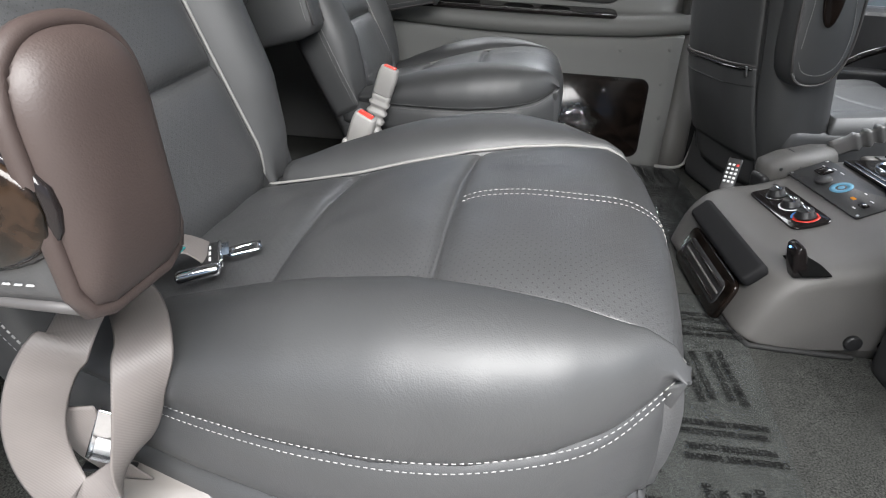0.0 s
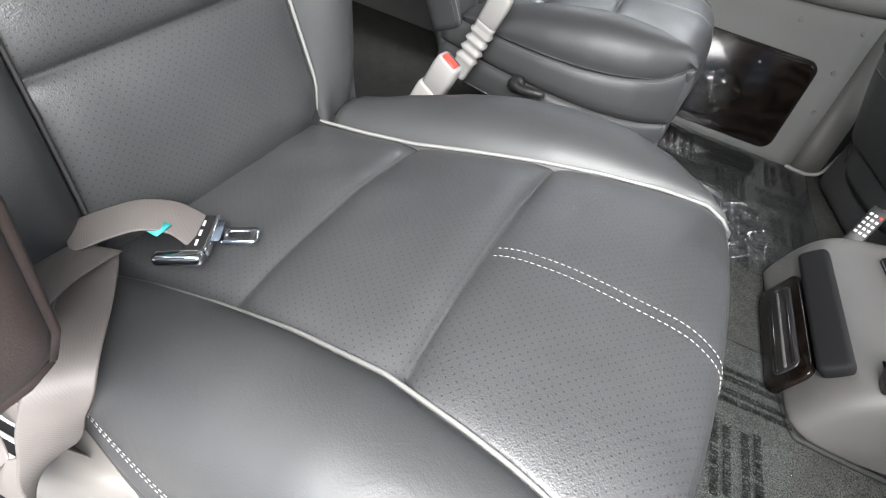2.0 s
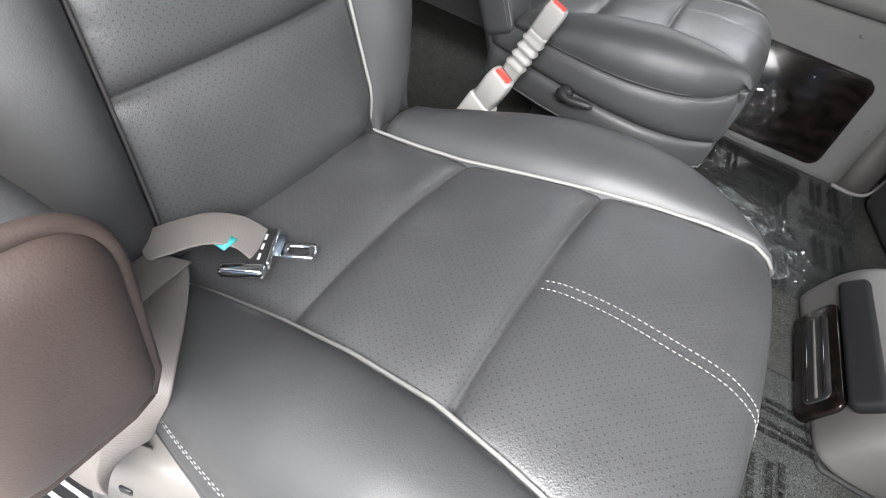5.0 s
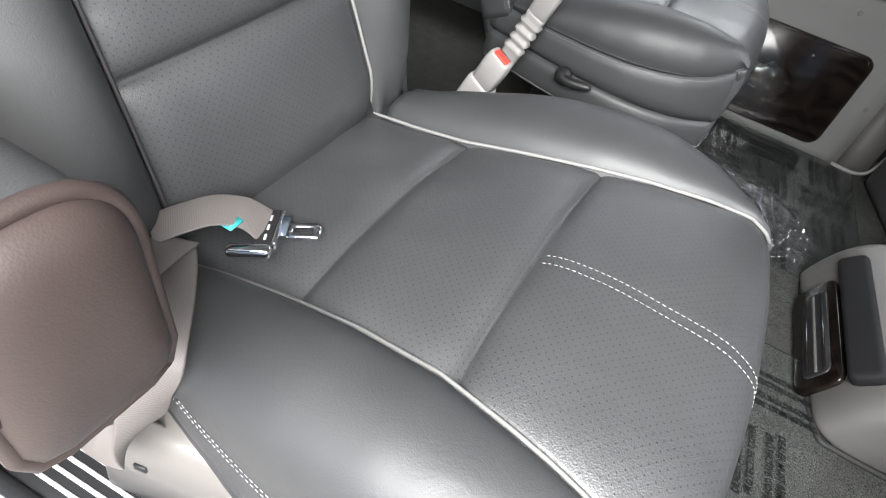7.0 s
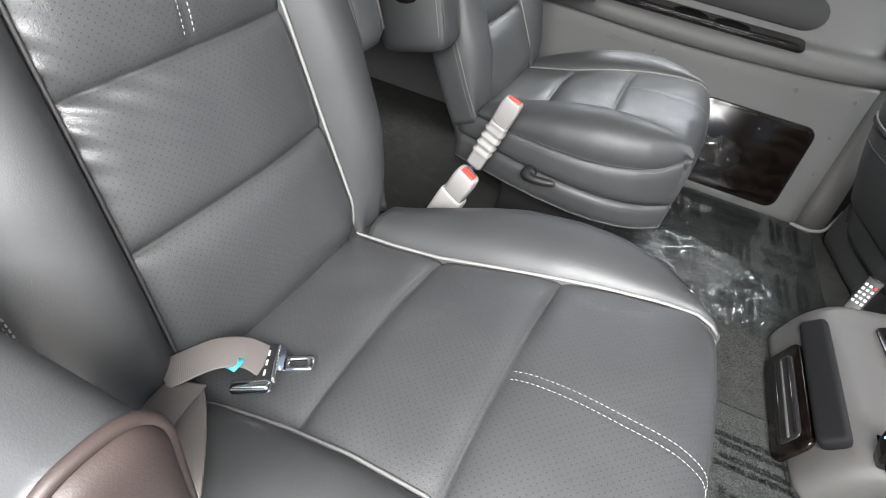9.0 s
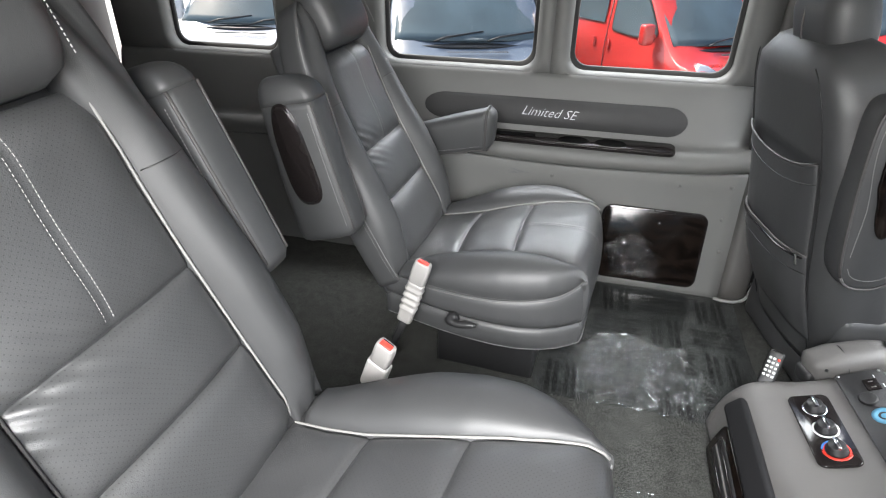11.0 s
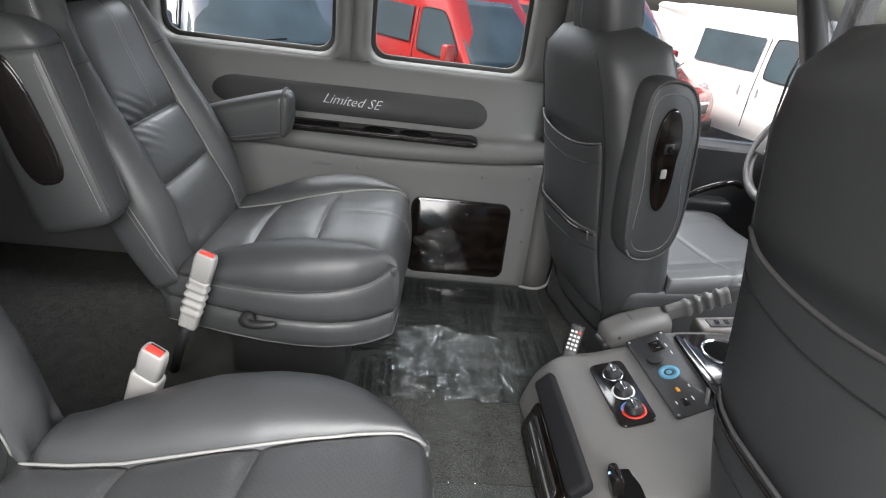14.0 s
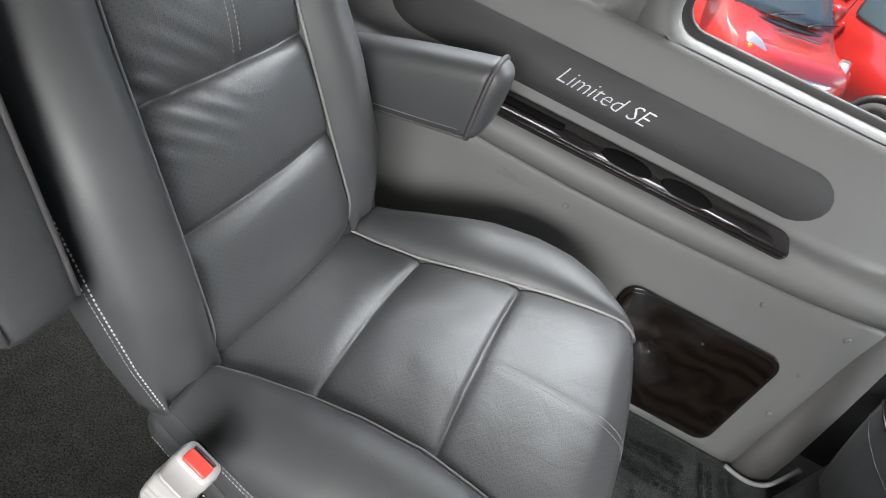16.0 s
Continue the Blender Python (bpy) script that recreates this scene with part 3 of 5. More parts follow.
def stitch_z(x):
    return lerp(x, [-0.1, 0.1, 0.3, 0.42, 0.5, 0.54, 0.56], [0.306, 0.314, 0.325, 0.339, 0.354, 0.372, 0.388])


def outer(x, side):
    """Half the cushion's width at x; the aisle side is sat down and a little slimmer."""
    full = lerp(x, *WO)
    return full * (lerp(x, [0.0, 0.2, 0.42, 0.56], [1.0, 1.07, 1.07, 1.0]) if side > 0 else 0.974)


def bolster_ring(x, side, n=30):
    wi, wo, zi = lerp(x, *WI), outer(x, side), lerp(x, *ZI)
    zc, w = zi + lerp(x, *HC) + (0.008 * math.sin(math.pi * min(max(x / 0.5, 0), 1)) if side > 0 else 0), max(wo - lerp(x, *WI), 0.02)
    zs = stitch_z(x)
    d = zc - zs
    pts = [(wi - 0.004, zi - 0.055), (wi + 0.001, zi - 0.004), (wi + 0.16 * w, zi + 0.55 * (zc - zi) + 0.009), (wi + 0.48 * w, zc + 0.004),
           (wi + 0.76 * w, zc - 0.10 * d), (wi + 0.94 * w, zc - 0.36 * d), (wo + 0.002, zc - 0.70 * d), (wo, zs), (wo - 0.012, zs - 0.012), (wi + 0.3 * w, zs - 0.014)]
    return [Vector((x, side * p.x, p.y)) for p in spline([(a, b, 0) for a, b in pts], n, True)]


def plan_outline(grow, x0=-0.10, n=40):
    """The cushion's outline seen from above, open at the back."""
    xs = [x0 + (0.56 - x0) * math.sin(math.pi / 2 * i / n) for i in range(n + 1)]
    side = [(x, outer(x, 1) + grow) for x in xs]
    front = [(0.56 + 0.022 * math.cos(a) ** 0.6 + grow, 0.246 * math.sin(a)) for a in [radians(90 - 180 * i / 16) for i in range(1, 16)]]
    pts = side + front + [(x, -outer(x, -1) - grow) for x in reversed(xs)]
    return pts


def skirt(z0, z1, grow0, grow1, bulge):
    rings = []
    for k in range(7):
        t = k / 6
        g = grow0 + (grow1 - grow0) * t + bulge * math.sin(math.pi * t) - (0.008 if k in (0, 6) else 0.0)
        rings.append([Vector((x, y, z0 + ((min(stitch_z(x) - 0.007, lerp(x, [0.546, 0.566], [0.382, 0.310])) if z1 > 0.25 else z1) - z0) * t)) for x, y in plan_outline(g)])
    return loft(rings)


WI2 = ([0.0, 0.10, 0.21, 0.38, 0.50, 0.60, 0.70], [0.196, 0.188, 0.180, 0.170, 0.164, 0.158, 0.145])
WO2 = ([-0.02, 0.08, 0.20, 0.34, 0.47, 0.56, 0.63, 0.70, 0.76, 0.82, 0.86], [0.296, 0.306, 0.308, 0.302, 0.288, 0.272, 0.256, 0.242, 0.228, 0.206, 0.180])
XB2 = ([-0.02, 0.06, 0.16, 0.32, 0.47, 0.60, 0.70, 0.80, 0.86], [0.040, 0.072, 0.094, 0.096, 0.085, 0.074, 0.064, 0.046, 0.012])
BACK_SEAMS = (0.208, 0.385)


def lean_in(s):
    """The upper back curves a little towards the sitter."""
    return 0.3 * max(0.0, s - 0.40) ** 2


def back_top(u, v):
    s = -0.015 + 0.715 * u
    w = 2 * v - 1
    y = w * lerp(s, *WI2)
    x = 0.040 + 0.012 * (1 - w * w)
    for a, b in ((-0.05, BACK_SEAMS[0]), (BACK_SEAMS[0], BACK_SEAMS[1]), (BACK_SEAMS[1], 0.78)):
        if a <= s < b + 1e-6:
            t = (s - a) / (b - a)
            x += 0.016 * (1 - (2 * t - 1) ** 6) * (1 - w ** 8)
    x -= 0.007 * sum(crease(s - q) for q in BACK_SEAMS)
    x -= 0.034 * max(0.0, 1 - (s + 0.015) / 0.075) ** 2
    if s > BACK_SEAMS[1]:
        x -= 0.0022 * crease(y, 0.004)
    x -= 0.03 * max(0, (s - 0.64) / 0.06) ** 2
    near = groove(s - BACK_SEAMS[1], 0.07)
    x += 0.003 * near * max(0, -w) * math.sin((y * 0.7 + s) * 190) + 0.002 * noise.noise(Vector((y * 12, s * 12, 5.0)))
    return Vector((x + lean_in(s), y, s))


def back_bolster_ring(s, side, n=30):
    wi, wo, xb = lerp(s, *WI2), lerp(s, *WO2), lerp(s, *XB2)
    w = max(wo - wi, 0.03)
    if s > 0.62:
        wi = max(wi - 0.02 * (s - 0.62) / 0.13, 0.12)
    pts = [(0.0, wi - 0.002), (0.040, wi + 0.002), (xb - 0.008, wi + 0.25 * w), (xb, wi + 0.52 * w), (xb - 0.022, wi + 0.86 * w), (0.030, wo),
           (-0.02, wo), (-0.058, wo - 0.008), (-0.068, wo - 0.035), (-0.06, wi)]
    return [Vector((p.x + lean_in(s), side * p.y, s)) for p in spline([(a, b, 0) for a, b in pts], n, True)]


def arch(width, height, n=26, foot=0.22):
    """An arch in y and z on a flat foot: straight sides and a rounded top."""
    r = min(width / 2, height * 0.62)
    e = width * foot
    pts = [(-width / 2 + e, 0.0), (width / 2 - e, 0.0), (width / 2 - 0.3 * e, 0.3 * e), (width / 2, e)]
    for k in range(n + 1):
        a = math.pi * k / n
        c, q = math.cos(a), math.sin(a)
        pts.append((width / 2 * math.copysign(abs(c) ** 0.8, c), height - r + r * max(q, 0.0) ** 0.8))
    pts += [(-width / 2, e), (-width / 2 + 0.3 * e, 0.3 * e)]
    return pts


def arm_pad(length, height, width, parent, m, inlay_side=0, inlay=None, slant=0.25, cap_mat=None, rear=0.82, dome=0.022, inlay_x=(0.44, 0.33), inlay_z=0.45):
    """A padded armrest: an arched body along x, with a piped end cap, and piping along its lower edges."""
    def section(t, grow=0.0):
        h = height * (rear + (1 - rear) * t)
        w = width * (0.92 + 0.08 * t)
        belly = 0.004 * math.sin(math.pi * t)
        return [Vector((length * t - slant * (height - z) * t, y * (1 + 2 * (grow + belly) / width), z * (1 + (grow + belly) / height))) for y, z in arch(w, h)]
    rings = [[p * 1.0 for p in section(0.0)]]
    c = sum(rings[0], Vector()) / len(rings[0])
    rings = [[c + (p - c) * 0.6 + Vector((-0.030, 0, 0)) for p in rings[0]], [c + (p - c) * 0.9 + Vector((-0.020, 0, 0)) for p in rings[0]]] + [section(k / 20) for k in range(21)]
    root = part("armrest", loft(rings), LEATHER, parent, m=m)
    end = section(1.0)
    c = sum(end, Vector()) / len(end)
    out = Vector((1, 0, -slant)).normalized()
    cap = [[c + (p - c) * max(math.cos(a), 0.0) ** 0.7 + out * (dome * math.sin(a) - (0.001 if k == 0 else 0)) for p in end] for k, a in enumerate([radians(89.0 * j / 9) for j in range(10)])]
    part("end_cap", loft(cap), cap_mat or LEATHER, root, "smooth leather end cap")
    if dome < 0.045:
        part("piping", tube([p + (p - c).normalized() * 0.0015 for p in end[2:] + end[:3]], 0.0052, 8), cap_mat or PIPING_DARK, root)
    for side in (-1, 1):
        part("piping", tube([Vector((length * t - slant * height * t, side * (width / 2 * (0.92 + 0.08 * t) - 0.004), 0.006)) for t in [k / 12 for k in range(13)]], 0.0036, 8), PIPING_DARK, root)
        part("stitching", dashes([Vector((length * t - slant * height * 0.85 * t, side * (width / 2 * (0.92 + 0.08 * t) + 0.0042 * math.sin(math.pi * t) + 0.0012), 0.022)) for t in [0.04 + 0.9 * k / 12 for k in range(13)]], normal=(0, side, 0), w=0.0006), THREAD_GREY, root)
    if inlay_side:
        o = []
        for k in range(28):
            a = 2 * math.pi * k / 28
            ca, sa = math.cos(a), math.sin(a)
            o.append(Vector((length * inlay_x[0] + length * inlay_x[1] * math.copysign(abs(ca) ** 0.7, ca), inlay_side * (width / 2 * 0.96 + 0.001), height * inlay_z + height * 0.26 * math.copysign(abs(sa) ** 0.7, sa) * (1 - 0.18 * ca))))
        c2 = sum(o, Vector()) / len(o)
        oy = Vector((0, inlay_side, 0))
        part("inlay_frame", loft([[c2 + (p - c2) * 1.05 - oy * 0.004 for p in o], [c2 + (p - c2) * 1.05 + oy * 0.002 for p in o], [c2 + (p - c2) * 1.0 + oy * 0.004 for p in o]]), BLACK_GLOSS, root)
        part("inlay", loft([o, [p + oy * 0.006 for p in o], [p + oy * 0.009 + (c2 - p) * 0.06 for p in o]]), inlay, root, "polished inlay")
    return root


def stitched_rows(parent, path, normal, offset, mat=None, w=0.0004):
    bm = dashes([Vector(p) for p in path], normal=normal, w=w)
    dashes([Vector(p) + Vector(offset) for p in path], normal=normal, w=w, bm=bm)
    return part("stitching", bm, mat or THREAD, parent, "white top-stitching")


def captains_chair(m, scale, back_at, foot, label, lever_side=-1, pale=(-1, 1)):
    root = thing("captains_chair", m @ Matrix.Diagonal((scale, scale, scale, 1)), label, "seat", "captain's chairs")
    part("seat_cushion", slab(insert_top, 380, 56, lambda u, v: (-0.05 if u > 0.8 else 0, 0, -0.05 if u < 0.8 else -0.02)), LEATHER_PERF_XY, root, "perforated grey leather seat panel")
    xs = [-0.045 + 0.605 * i / 44 for i in range(45)]
    for side in (-1, 1):
        rings = [bolster_ring(x, side) for x in xs]
        c = sum(rings[-1], Vector()) / len(rings[-1])
        rings += [[c + (p - c) * k + Vector((ahead, -side * ahead * 0.5, 0)) for p in rings[len(xs) - 1]] for k, ahead in ((0.93, 0.003), (0.75, 0.005), (0.45, 0.006), (0.1, 0.006))]
        part("side_bolster", loft(rings), LEATHER, root, "smooth grey leather bolster")
        part("piping", tube([(x, side * (lerp(x, *WI) + 0.001), lerp(x, *ZI) + 0.004) for x in [-0.09 + 0.648 * i / 50 for i in range(51)]], 0.0026), PIPING, root, "pale grey piping")
        rows = spline([(x, side * (outer(x, side) + 0.0015), stitch_z(x) - 0.004) for x in (0.03, 0.13, 0.24, 0.35, 0.44, 0.50, 0.555)], 60)
        stitched_rows(root, rows, (0, side, 0), (0, 0, -0.012))
    stitched_rows(root, [insert_top(u, 0.5 - 0.0245 / (2 * lerp(0.4, *WI))) + Vector((0, 0, 0.0012)) for u in [STITCH_U0 + (STITCH_U1 - STITCH_U0) * i / 40 for i in range(41)]], (0, 0, 1), (0, 0.013, 0.0006))
    part("skirt", skirt(0.226, 0.300, 0.0, -0.004, 0.004), LEATHER, root)
    part("lower_skirt", skirt(0.138, 0.224, -0.008, -0.003, 0.004), LEATHER, root)
    part("stitching", dashes([(x, y, 0.150) for x, y in plan_outline(-0.0045)], normal=(0, 0, 1), w=0.0008), THREAD_GREY, root)
    part("pedestal", rbox((0.36, 0.40, 0.16 + foot), 0.01, 2, (0.24, 0, (0.16 - foot) / 2)), BLACK, root, "black steel pedestal")
    lv = part("recline_lever", tube(spline([(0.165, lever_side * 0.345, 0.225), (0.168, lever_side * 0.368, 0.228), (0.19, lever_side * 0.374, 0.226), (0.25, lever_side * 0.376, 0.236)], 14), [0.022] * 4 + [0.017, 0.013, 0.011, 0.011, 0.012, 0.012, 0.012, 0.011, 0.010, 0.006], 10), BLACK, root, "black plastic lever")
    # the back
    mb = pose(back_at[0], back_at[1], back_at[2], back_at[4], -back_at[3], 0)
    part("back_cushion", slab(back_top, 300, 50, lambda u, v: (-0.06, 0, 0)), LEATHER_PERF_YZ, root, "perforated grey leather back panel", m=mb)
    ss = [-0.02 + 0.88 * i / 50 for i in range(51)]
    for side in (-1, 1):
        part("back_bolster", loft([back_bolster_ring(s, side) for s in ss]), LEATHER, root, "smooth grey leather back bolster", m=mb)
        # a side not in pale gets dark piping, painting in its crease's shade
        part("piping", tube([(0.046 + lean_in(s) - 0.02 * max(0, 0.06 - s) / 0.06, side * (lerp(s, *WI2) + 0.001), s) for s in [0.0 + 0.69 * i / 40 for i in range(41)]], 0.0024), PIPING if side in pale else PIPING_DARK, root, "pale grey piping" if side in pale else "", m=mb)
        edge = [Vector((0.028 + lean_in(s), side * (lerp(s, *WO2) + 0.001), s)) for s in [0.0 + 0.80 * i / 40 for i in range(41)]]
        bm = dashes(edge, normal=(0, side, 0), w=0.0008)
        dashes([p + Vector((-0.012, 0, 0)) for p in edge], normal=(0, side, 0), w=0.0008, bm=bm)
        part("stitching", bm, THREAD_GREY, root, m=mb)
        cross = [p + Vector((0.0012, 0, 0)) for p in back_bolster_ring(0.56, side)[4:15]]
        part("seam", tube(cross, 0.0012, 6), BLACK, root, m=mb)
    st = [back_top(u, 0.5) + Vector((0.0006, 0, 0)) for u in [0.585 + 0.40 * i / 40 for i in range(41)]]
    bm = dashes([p + Vector((0.001, -0.007, 0)) for p in st], normal=(1, 0, 0), w=0.0009)
    dashes([p + Vector((0.001, 0.007, 0)) for p in st], normal=(1, 0, 0), w=0.0009, bm=bm)
    part("stitching", bm, THREAD, root, m=mb)
    shell = [[Vector((x, y, s)) for x, y in ((0.035, -lerp(s, *WO2) + 0.03), (-0.05, -lerp(s, *WO2) + 0.012), (-0.085, -lerp(s, *WO2) + 0.05), (-0.095, 0), (-0.085, lerp(s, *WO2) - 0.05), (-0.05, lerp(s, *WO2) - 0.012), (0.035, lerp(s, *WO2) - 0.03), (0.02, 0))]
             for s in [-0.12 + 0.90 * i / 24 for i in range(25)]]
    part("back_shell", loft(shell), LEATHER, root, "grey leather seat back", m=mb)
    head = []
    for k in range(13):
        t = -1 + 2 * k / 12
        g = (1 - abs(t) ** 4) ** 0.5 if abs(t) < 1 else 0.0
        w, d = 0.132 * (0.70 + 0.30 * g), 0.062 * (0.45 + 0.55 * g)
        head.append([Vector((0.074 + 0.012 * (1 - t * t) + px, py, 0.800 + 0.092 * t)) for px, py in round_rect(2 * d, 2 * w, min(d, w) * 0.75)])
    hr = part("headrest", loft(head), LEATHER, root, "grey leather head restraint", m=mb)
    part("stitching", dashes([(0.1505, 0.112, 0.73 + 0.12 * i / 10) for i in range(11)], normal=(1, 0, 0), w=0.0008), THREAD_GREY, hr)
    for side in (-1, 1):
        part("headrest_post", tube([(0.01, side * 0.055, 0.60), (0.012, side * 0.055, 0.77)], 0.006, 10), CHROME, root, "chrome post", m=mb)
    return root, mb


NEAR_M = pose(0.0, -0.036, 0.0, 1.5, 0, -5) @ Matrix.Diagonal((0.955, 1, 1, 1))
FAR_M = pose(0.034, 0.962, 0.068, 0, 0, -3) @ Matrix.Diagonal((0.955, 1, 1, 1))
# door-side back piping is darkened to stand in for shade under the bolster
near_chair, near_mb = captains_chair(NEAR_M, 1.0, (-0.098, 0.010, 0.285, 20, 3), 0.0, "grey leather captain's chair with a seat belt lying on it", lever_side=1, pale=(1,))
far_chair, far_mb = captains_chair(FAR_M, 0.87, (-0.082, 0.008, 0.296, 27, 2), 0.082, "grey leather captain's chair beside the window wall")
WOOD_WARM = wood_material("burl_wood_warm", (0.004, 0.003, 0.002), (0.022, 0.013, 0.008), 24)
tagged(arm_pad(0.318, 0.145, 0.090, near_chair, NEAR_M.inverted() @ pose(-0.200, -0.438, 0.480, 0, -3, -4), -1, WOOD_WARM, -0.05, LEATHER_REFLECTION, inlay_x=(0.80, 0.23), dome=0.020), "lowered leather armrest with a wood inlay")
tagged(arm_pad(0.35, 0.165, 0.085, near_chair, near_mb @ pose(0.066, 0.336, 0.300, 0, -92, 0), slant=0.0, rear=1.12, dome=0.06), "leather armrest folded up beside the back")
tagged(arm_pad(0.39, 0.185, 0.098, far_chair, far_mb @ pose(0.060, -0.372, 0.235, 0, -78, 0), -1, BLACK_GLOSS, slant=0.08, rear=1.15, dome=0.07, inlay_x=(0.62, 0.36), inlay_z=0.58), "leather armrest folded up, with a gloss black inlay")
tagged(arm_pad(0.335, 0.158, 0.095, far_chair, pose(-0.225, 0.385, 0.470, 0, -12, 0), slant=0.22, dome=0.032), "lowered leather armrest")


# ---- belts and buckles ----
def buckle(m, label, boot, group, shell=None):
    """A belt buckle with a red release button; boot: the length of its ribbed sleeve."""
    shell = shell or BUCKLE
    root = thing("seat_belt_buckle", m, label, "seat belt buckle", group)
    rings = []
    for z, w, d, r in ((0.0, 0.040, 0.022, 0.007), (0.004, 0.047, 0.027, 0.009), (0.05, 0.048, 0.028, 0.009), (0.066, 0.044, 0.026, 0.008), (0.070, 0.040, 0.023, 0.007)):
        rings.append([Vector((px, py, z)) for px, py in round_rect(w, d, r)])
    part("housing", loft(rings), shell, root)
    part("release_button", rbox((0.030, 0.014, 0.006), 0.002, 2, (0, -0.002, 0.0705)), RED, root, "red release button")
    part("slot", rbox((0.028, 0.003, 0.004), 0.0008, 1, (0, 0.0075, 0.0698)), BLACK, root)
    if boot:
        rings, n = [], 26
        for k in range(n + 1):
            t = k / n
            wave = 0.0035 * math.cos(t * 2 * math.pi * 6) if 0.1 < t < 0.72 else 0.0
            rings.append([Vector((px, py, -boot * t)) for px, py in round_rect(0.046 + 2 * wave - 0.004 * t, 0.026 + 2 * wave, 0.009)])
        part("ribbed_sleeve", loft(rings), shell, root, "ribbed rubber sleeve")
    else:
        part("sleeve", rbox((0.056, 0.033, 0.10), 0.008, 3, (0, 0, -0.046)), shell, root)
        part("strap", rbox((0.035, 0.006, 0.26), 0.002, 2, (0, 0, -0.20)), BLACK_FABRIC, root)
    return root


buckle(pose(0.062, 0.356, 0.330, 6, 22, -14), "pale grey seat belt buckle with a red release button", 0, "seat belt buckles")
bk = buckle(pose(0.058, 0.642, 0.366, 0, 17, -8), "pale grey seat belt buckle on a ribbed sleeve beside a cushion", 0.135, "seat belt buckles")
part("stalk", tube([(0, 0, -0.13), (-0.01, 0.02, -0.22), (-0.02, 0.05, -0.33)], 0.012, 8), BLACK, bk)


def latch_plate():
    root = thing("seat_belt", pose(0, 0, 0), "beige seat belt with a chrome latch plate on the seat", "seat belt")
    m = pose(0.014, -0.182, 0.352, -3, -9, 26)
    plate_ob = part("latch_plate", rbox((0.022, 0.062, 0.010), 0.003, 3, (0, 0, 0)), BLACK, root, "black plastic latch plate cover", m=m)
    part("chrome_bar", rbox((0.050, 0.016, 0.014), 0.006, 3, (-0.012, -0.036, 0.0)), CHROME, plate_ob, "polished chrome guide")
    part("chrome_edge", rbox((0.005, 0.058, 0.011), 0.002, 2, (0.013, 0, 0.001)), CHROME, plate_ob)
    o = round_rect(0.040, 0.024, 0.006, 4)
    i = round_rect(0.022, 0.011, 0.003, 4)
    rings = [[Vector((0.040 + x, y, z)) for x, y in oo] for oo, z in ((o, -0.0015), (o, 0.0015), (i, 0.0015), (i, -0.0015), (o, -0.0015))]
    part("tongue", loft(rings, False), CHROME, plate_ob, "steel tongue with a slot")
    part("label", rbox((0.010, 0.034, 0.0006), 0, 1, (0.0185, 0.002, 0.0052)), BLUE_PAINT, plate_ob)
    for k in range(3):
        part("print", rbox((0.0025, 0.009, 0.0005), 0, 1, (0.002, -0.018 + 0.016 * k, 0.0053)), WHITE, plate_ob, smooth=False)
    # the webbing that comes out of the plate, over the bolster, and loops down to the reel
    pa = [(0.012, -0.182, 0.357), (-0.008, -0.192, 0.372), (-0.032, -0.212, 0.377), (-0.056, -0.238, 0.368), (-0.072, -0.262, 0.360)]
    sa = [(-0.15, 1, 0.0), (-0.4, 0.9, 0.02), (-0.6, 0.8, 0.03), (-0.65, 0.75, 0.03), (-0.65, 0.75, 0.0)]
    part("webbing", ribbon(pa, sa, 0.047, n=50), WEBBING, root)
    p1 = [(-0.045, -0.252, 0.357), (-0.024, -0.325, 0.384), (-0.004, -0.385, 0.386), (-0.022, -0.405, 0.354), (-0.038, -0.412, 0.303), (-0.036, -0.416, 0.256), (-0.014, -0.421, 0.227),
          (0.016, -0.418, 0.236), (0.044, -0.405, 0.290), (0.056, -0.398, 0.343), (0.050, -0.372, 0.376), (0.020, -0.330, 0.376), (-0.020, -0.285, 0.364), (-0.045, -0.262, 0.352)]
    s1 = [(1, 0.3, 0.05), (0.95, 0.4, 0.1), (0.85, 0.5, 0.25), (0.8, 0.45, 0.1), (0.85, 0.45, -0.05), (0.75, 0.45, 0.35), (0.1, 0.35, 0.95),
          (-0.25, 0.45, 0.85), (0.35, 0.85, 0.1), (0.5, 0.85, -0.1), (0.75, 0.6, 0.2), (0.8, 0.55, 0.2), (0.75, 0.65, 0.1), (0.7, 0.7, 0.05)]
    part("webbing", ribbon(p1, s1, 0.047, n=150), WEBBING, root)
    p2 = [(-0.020, -0.392, 0.31), (-0.012, -0.386, 0.25), (0.0, -0.365, 0.192)]
    part("webbing", ribbon(p2, [(1, 0.1, 0), (1, 0.0, 0), (1, 0, 0)], 0.047, n=20), WEBBING, root)
    part("care_label", rbox((0.012, 0.020, 0.0012), 0, 1, (-0.006, -0.214, 0.3745)), TEAL, root)
    part("second_tongue", rbox((0.034, 0.004, 0.075), 0.003, 2, (0, 0, 0)), CHROME, root, "chrome tongue plate", m=pose(0.008, -0.388, 0.272, 6, 24, 10))
    part("tongue_label", rbox((0.022, 0.0008, 0.022), 0, 1, (0, -0.0026, -0.012)), WHITE, root, m=pose(0.008, -0.388, 0.272, 6, 24, 10))
    return root


latch_plate()


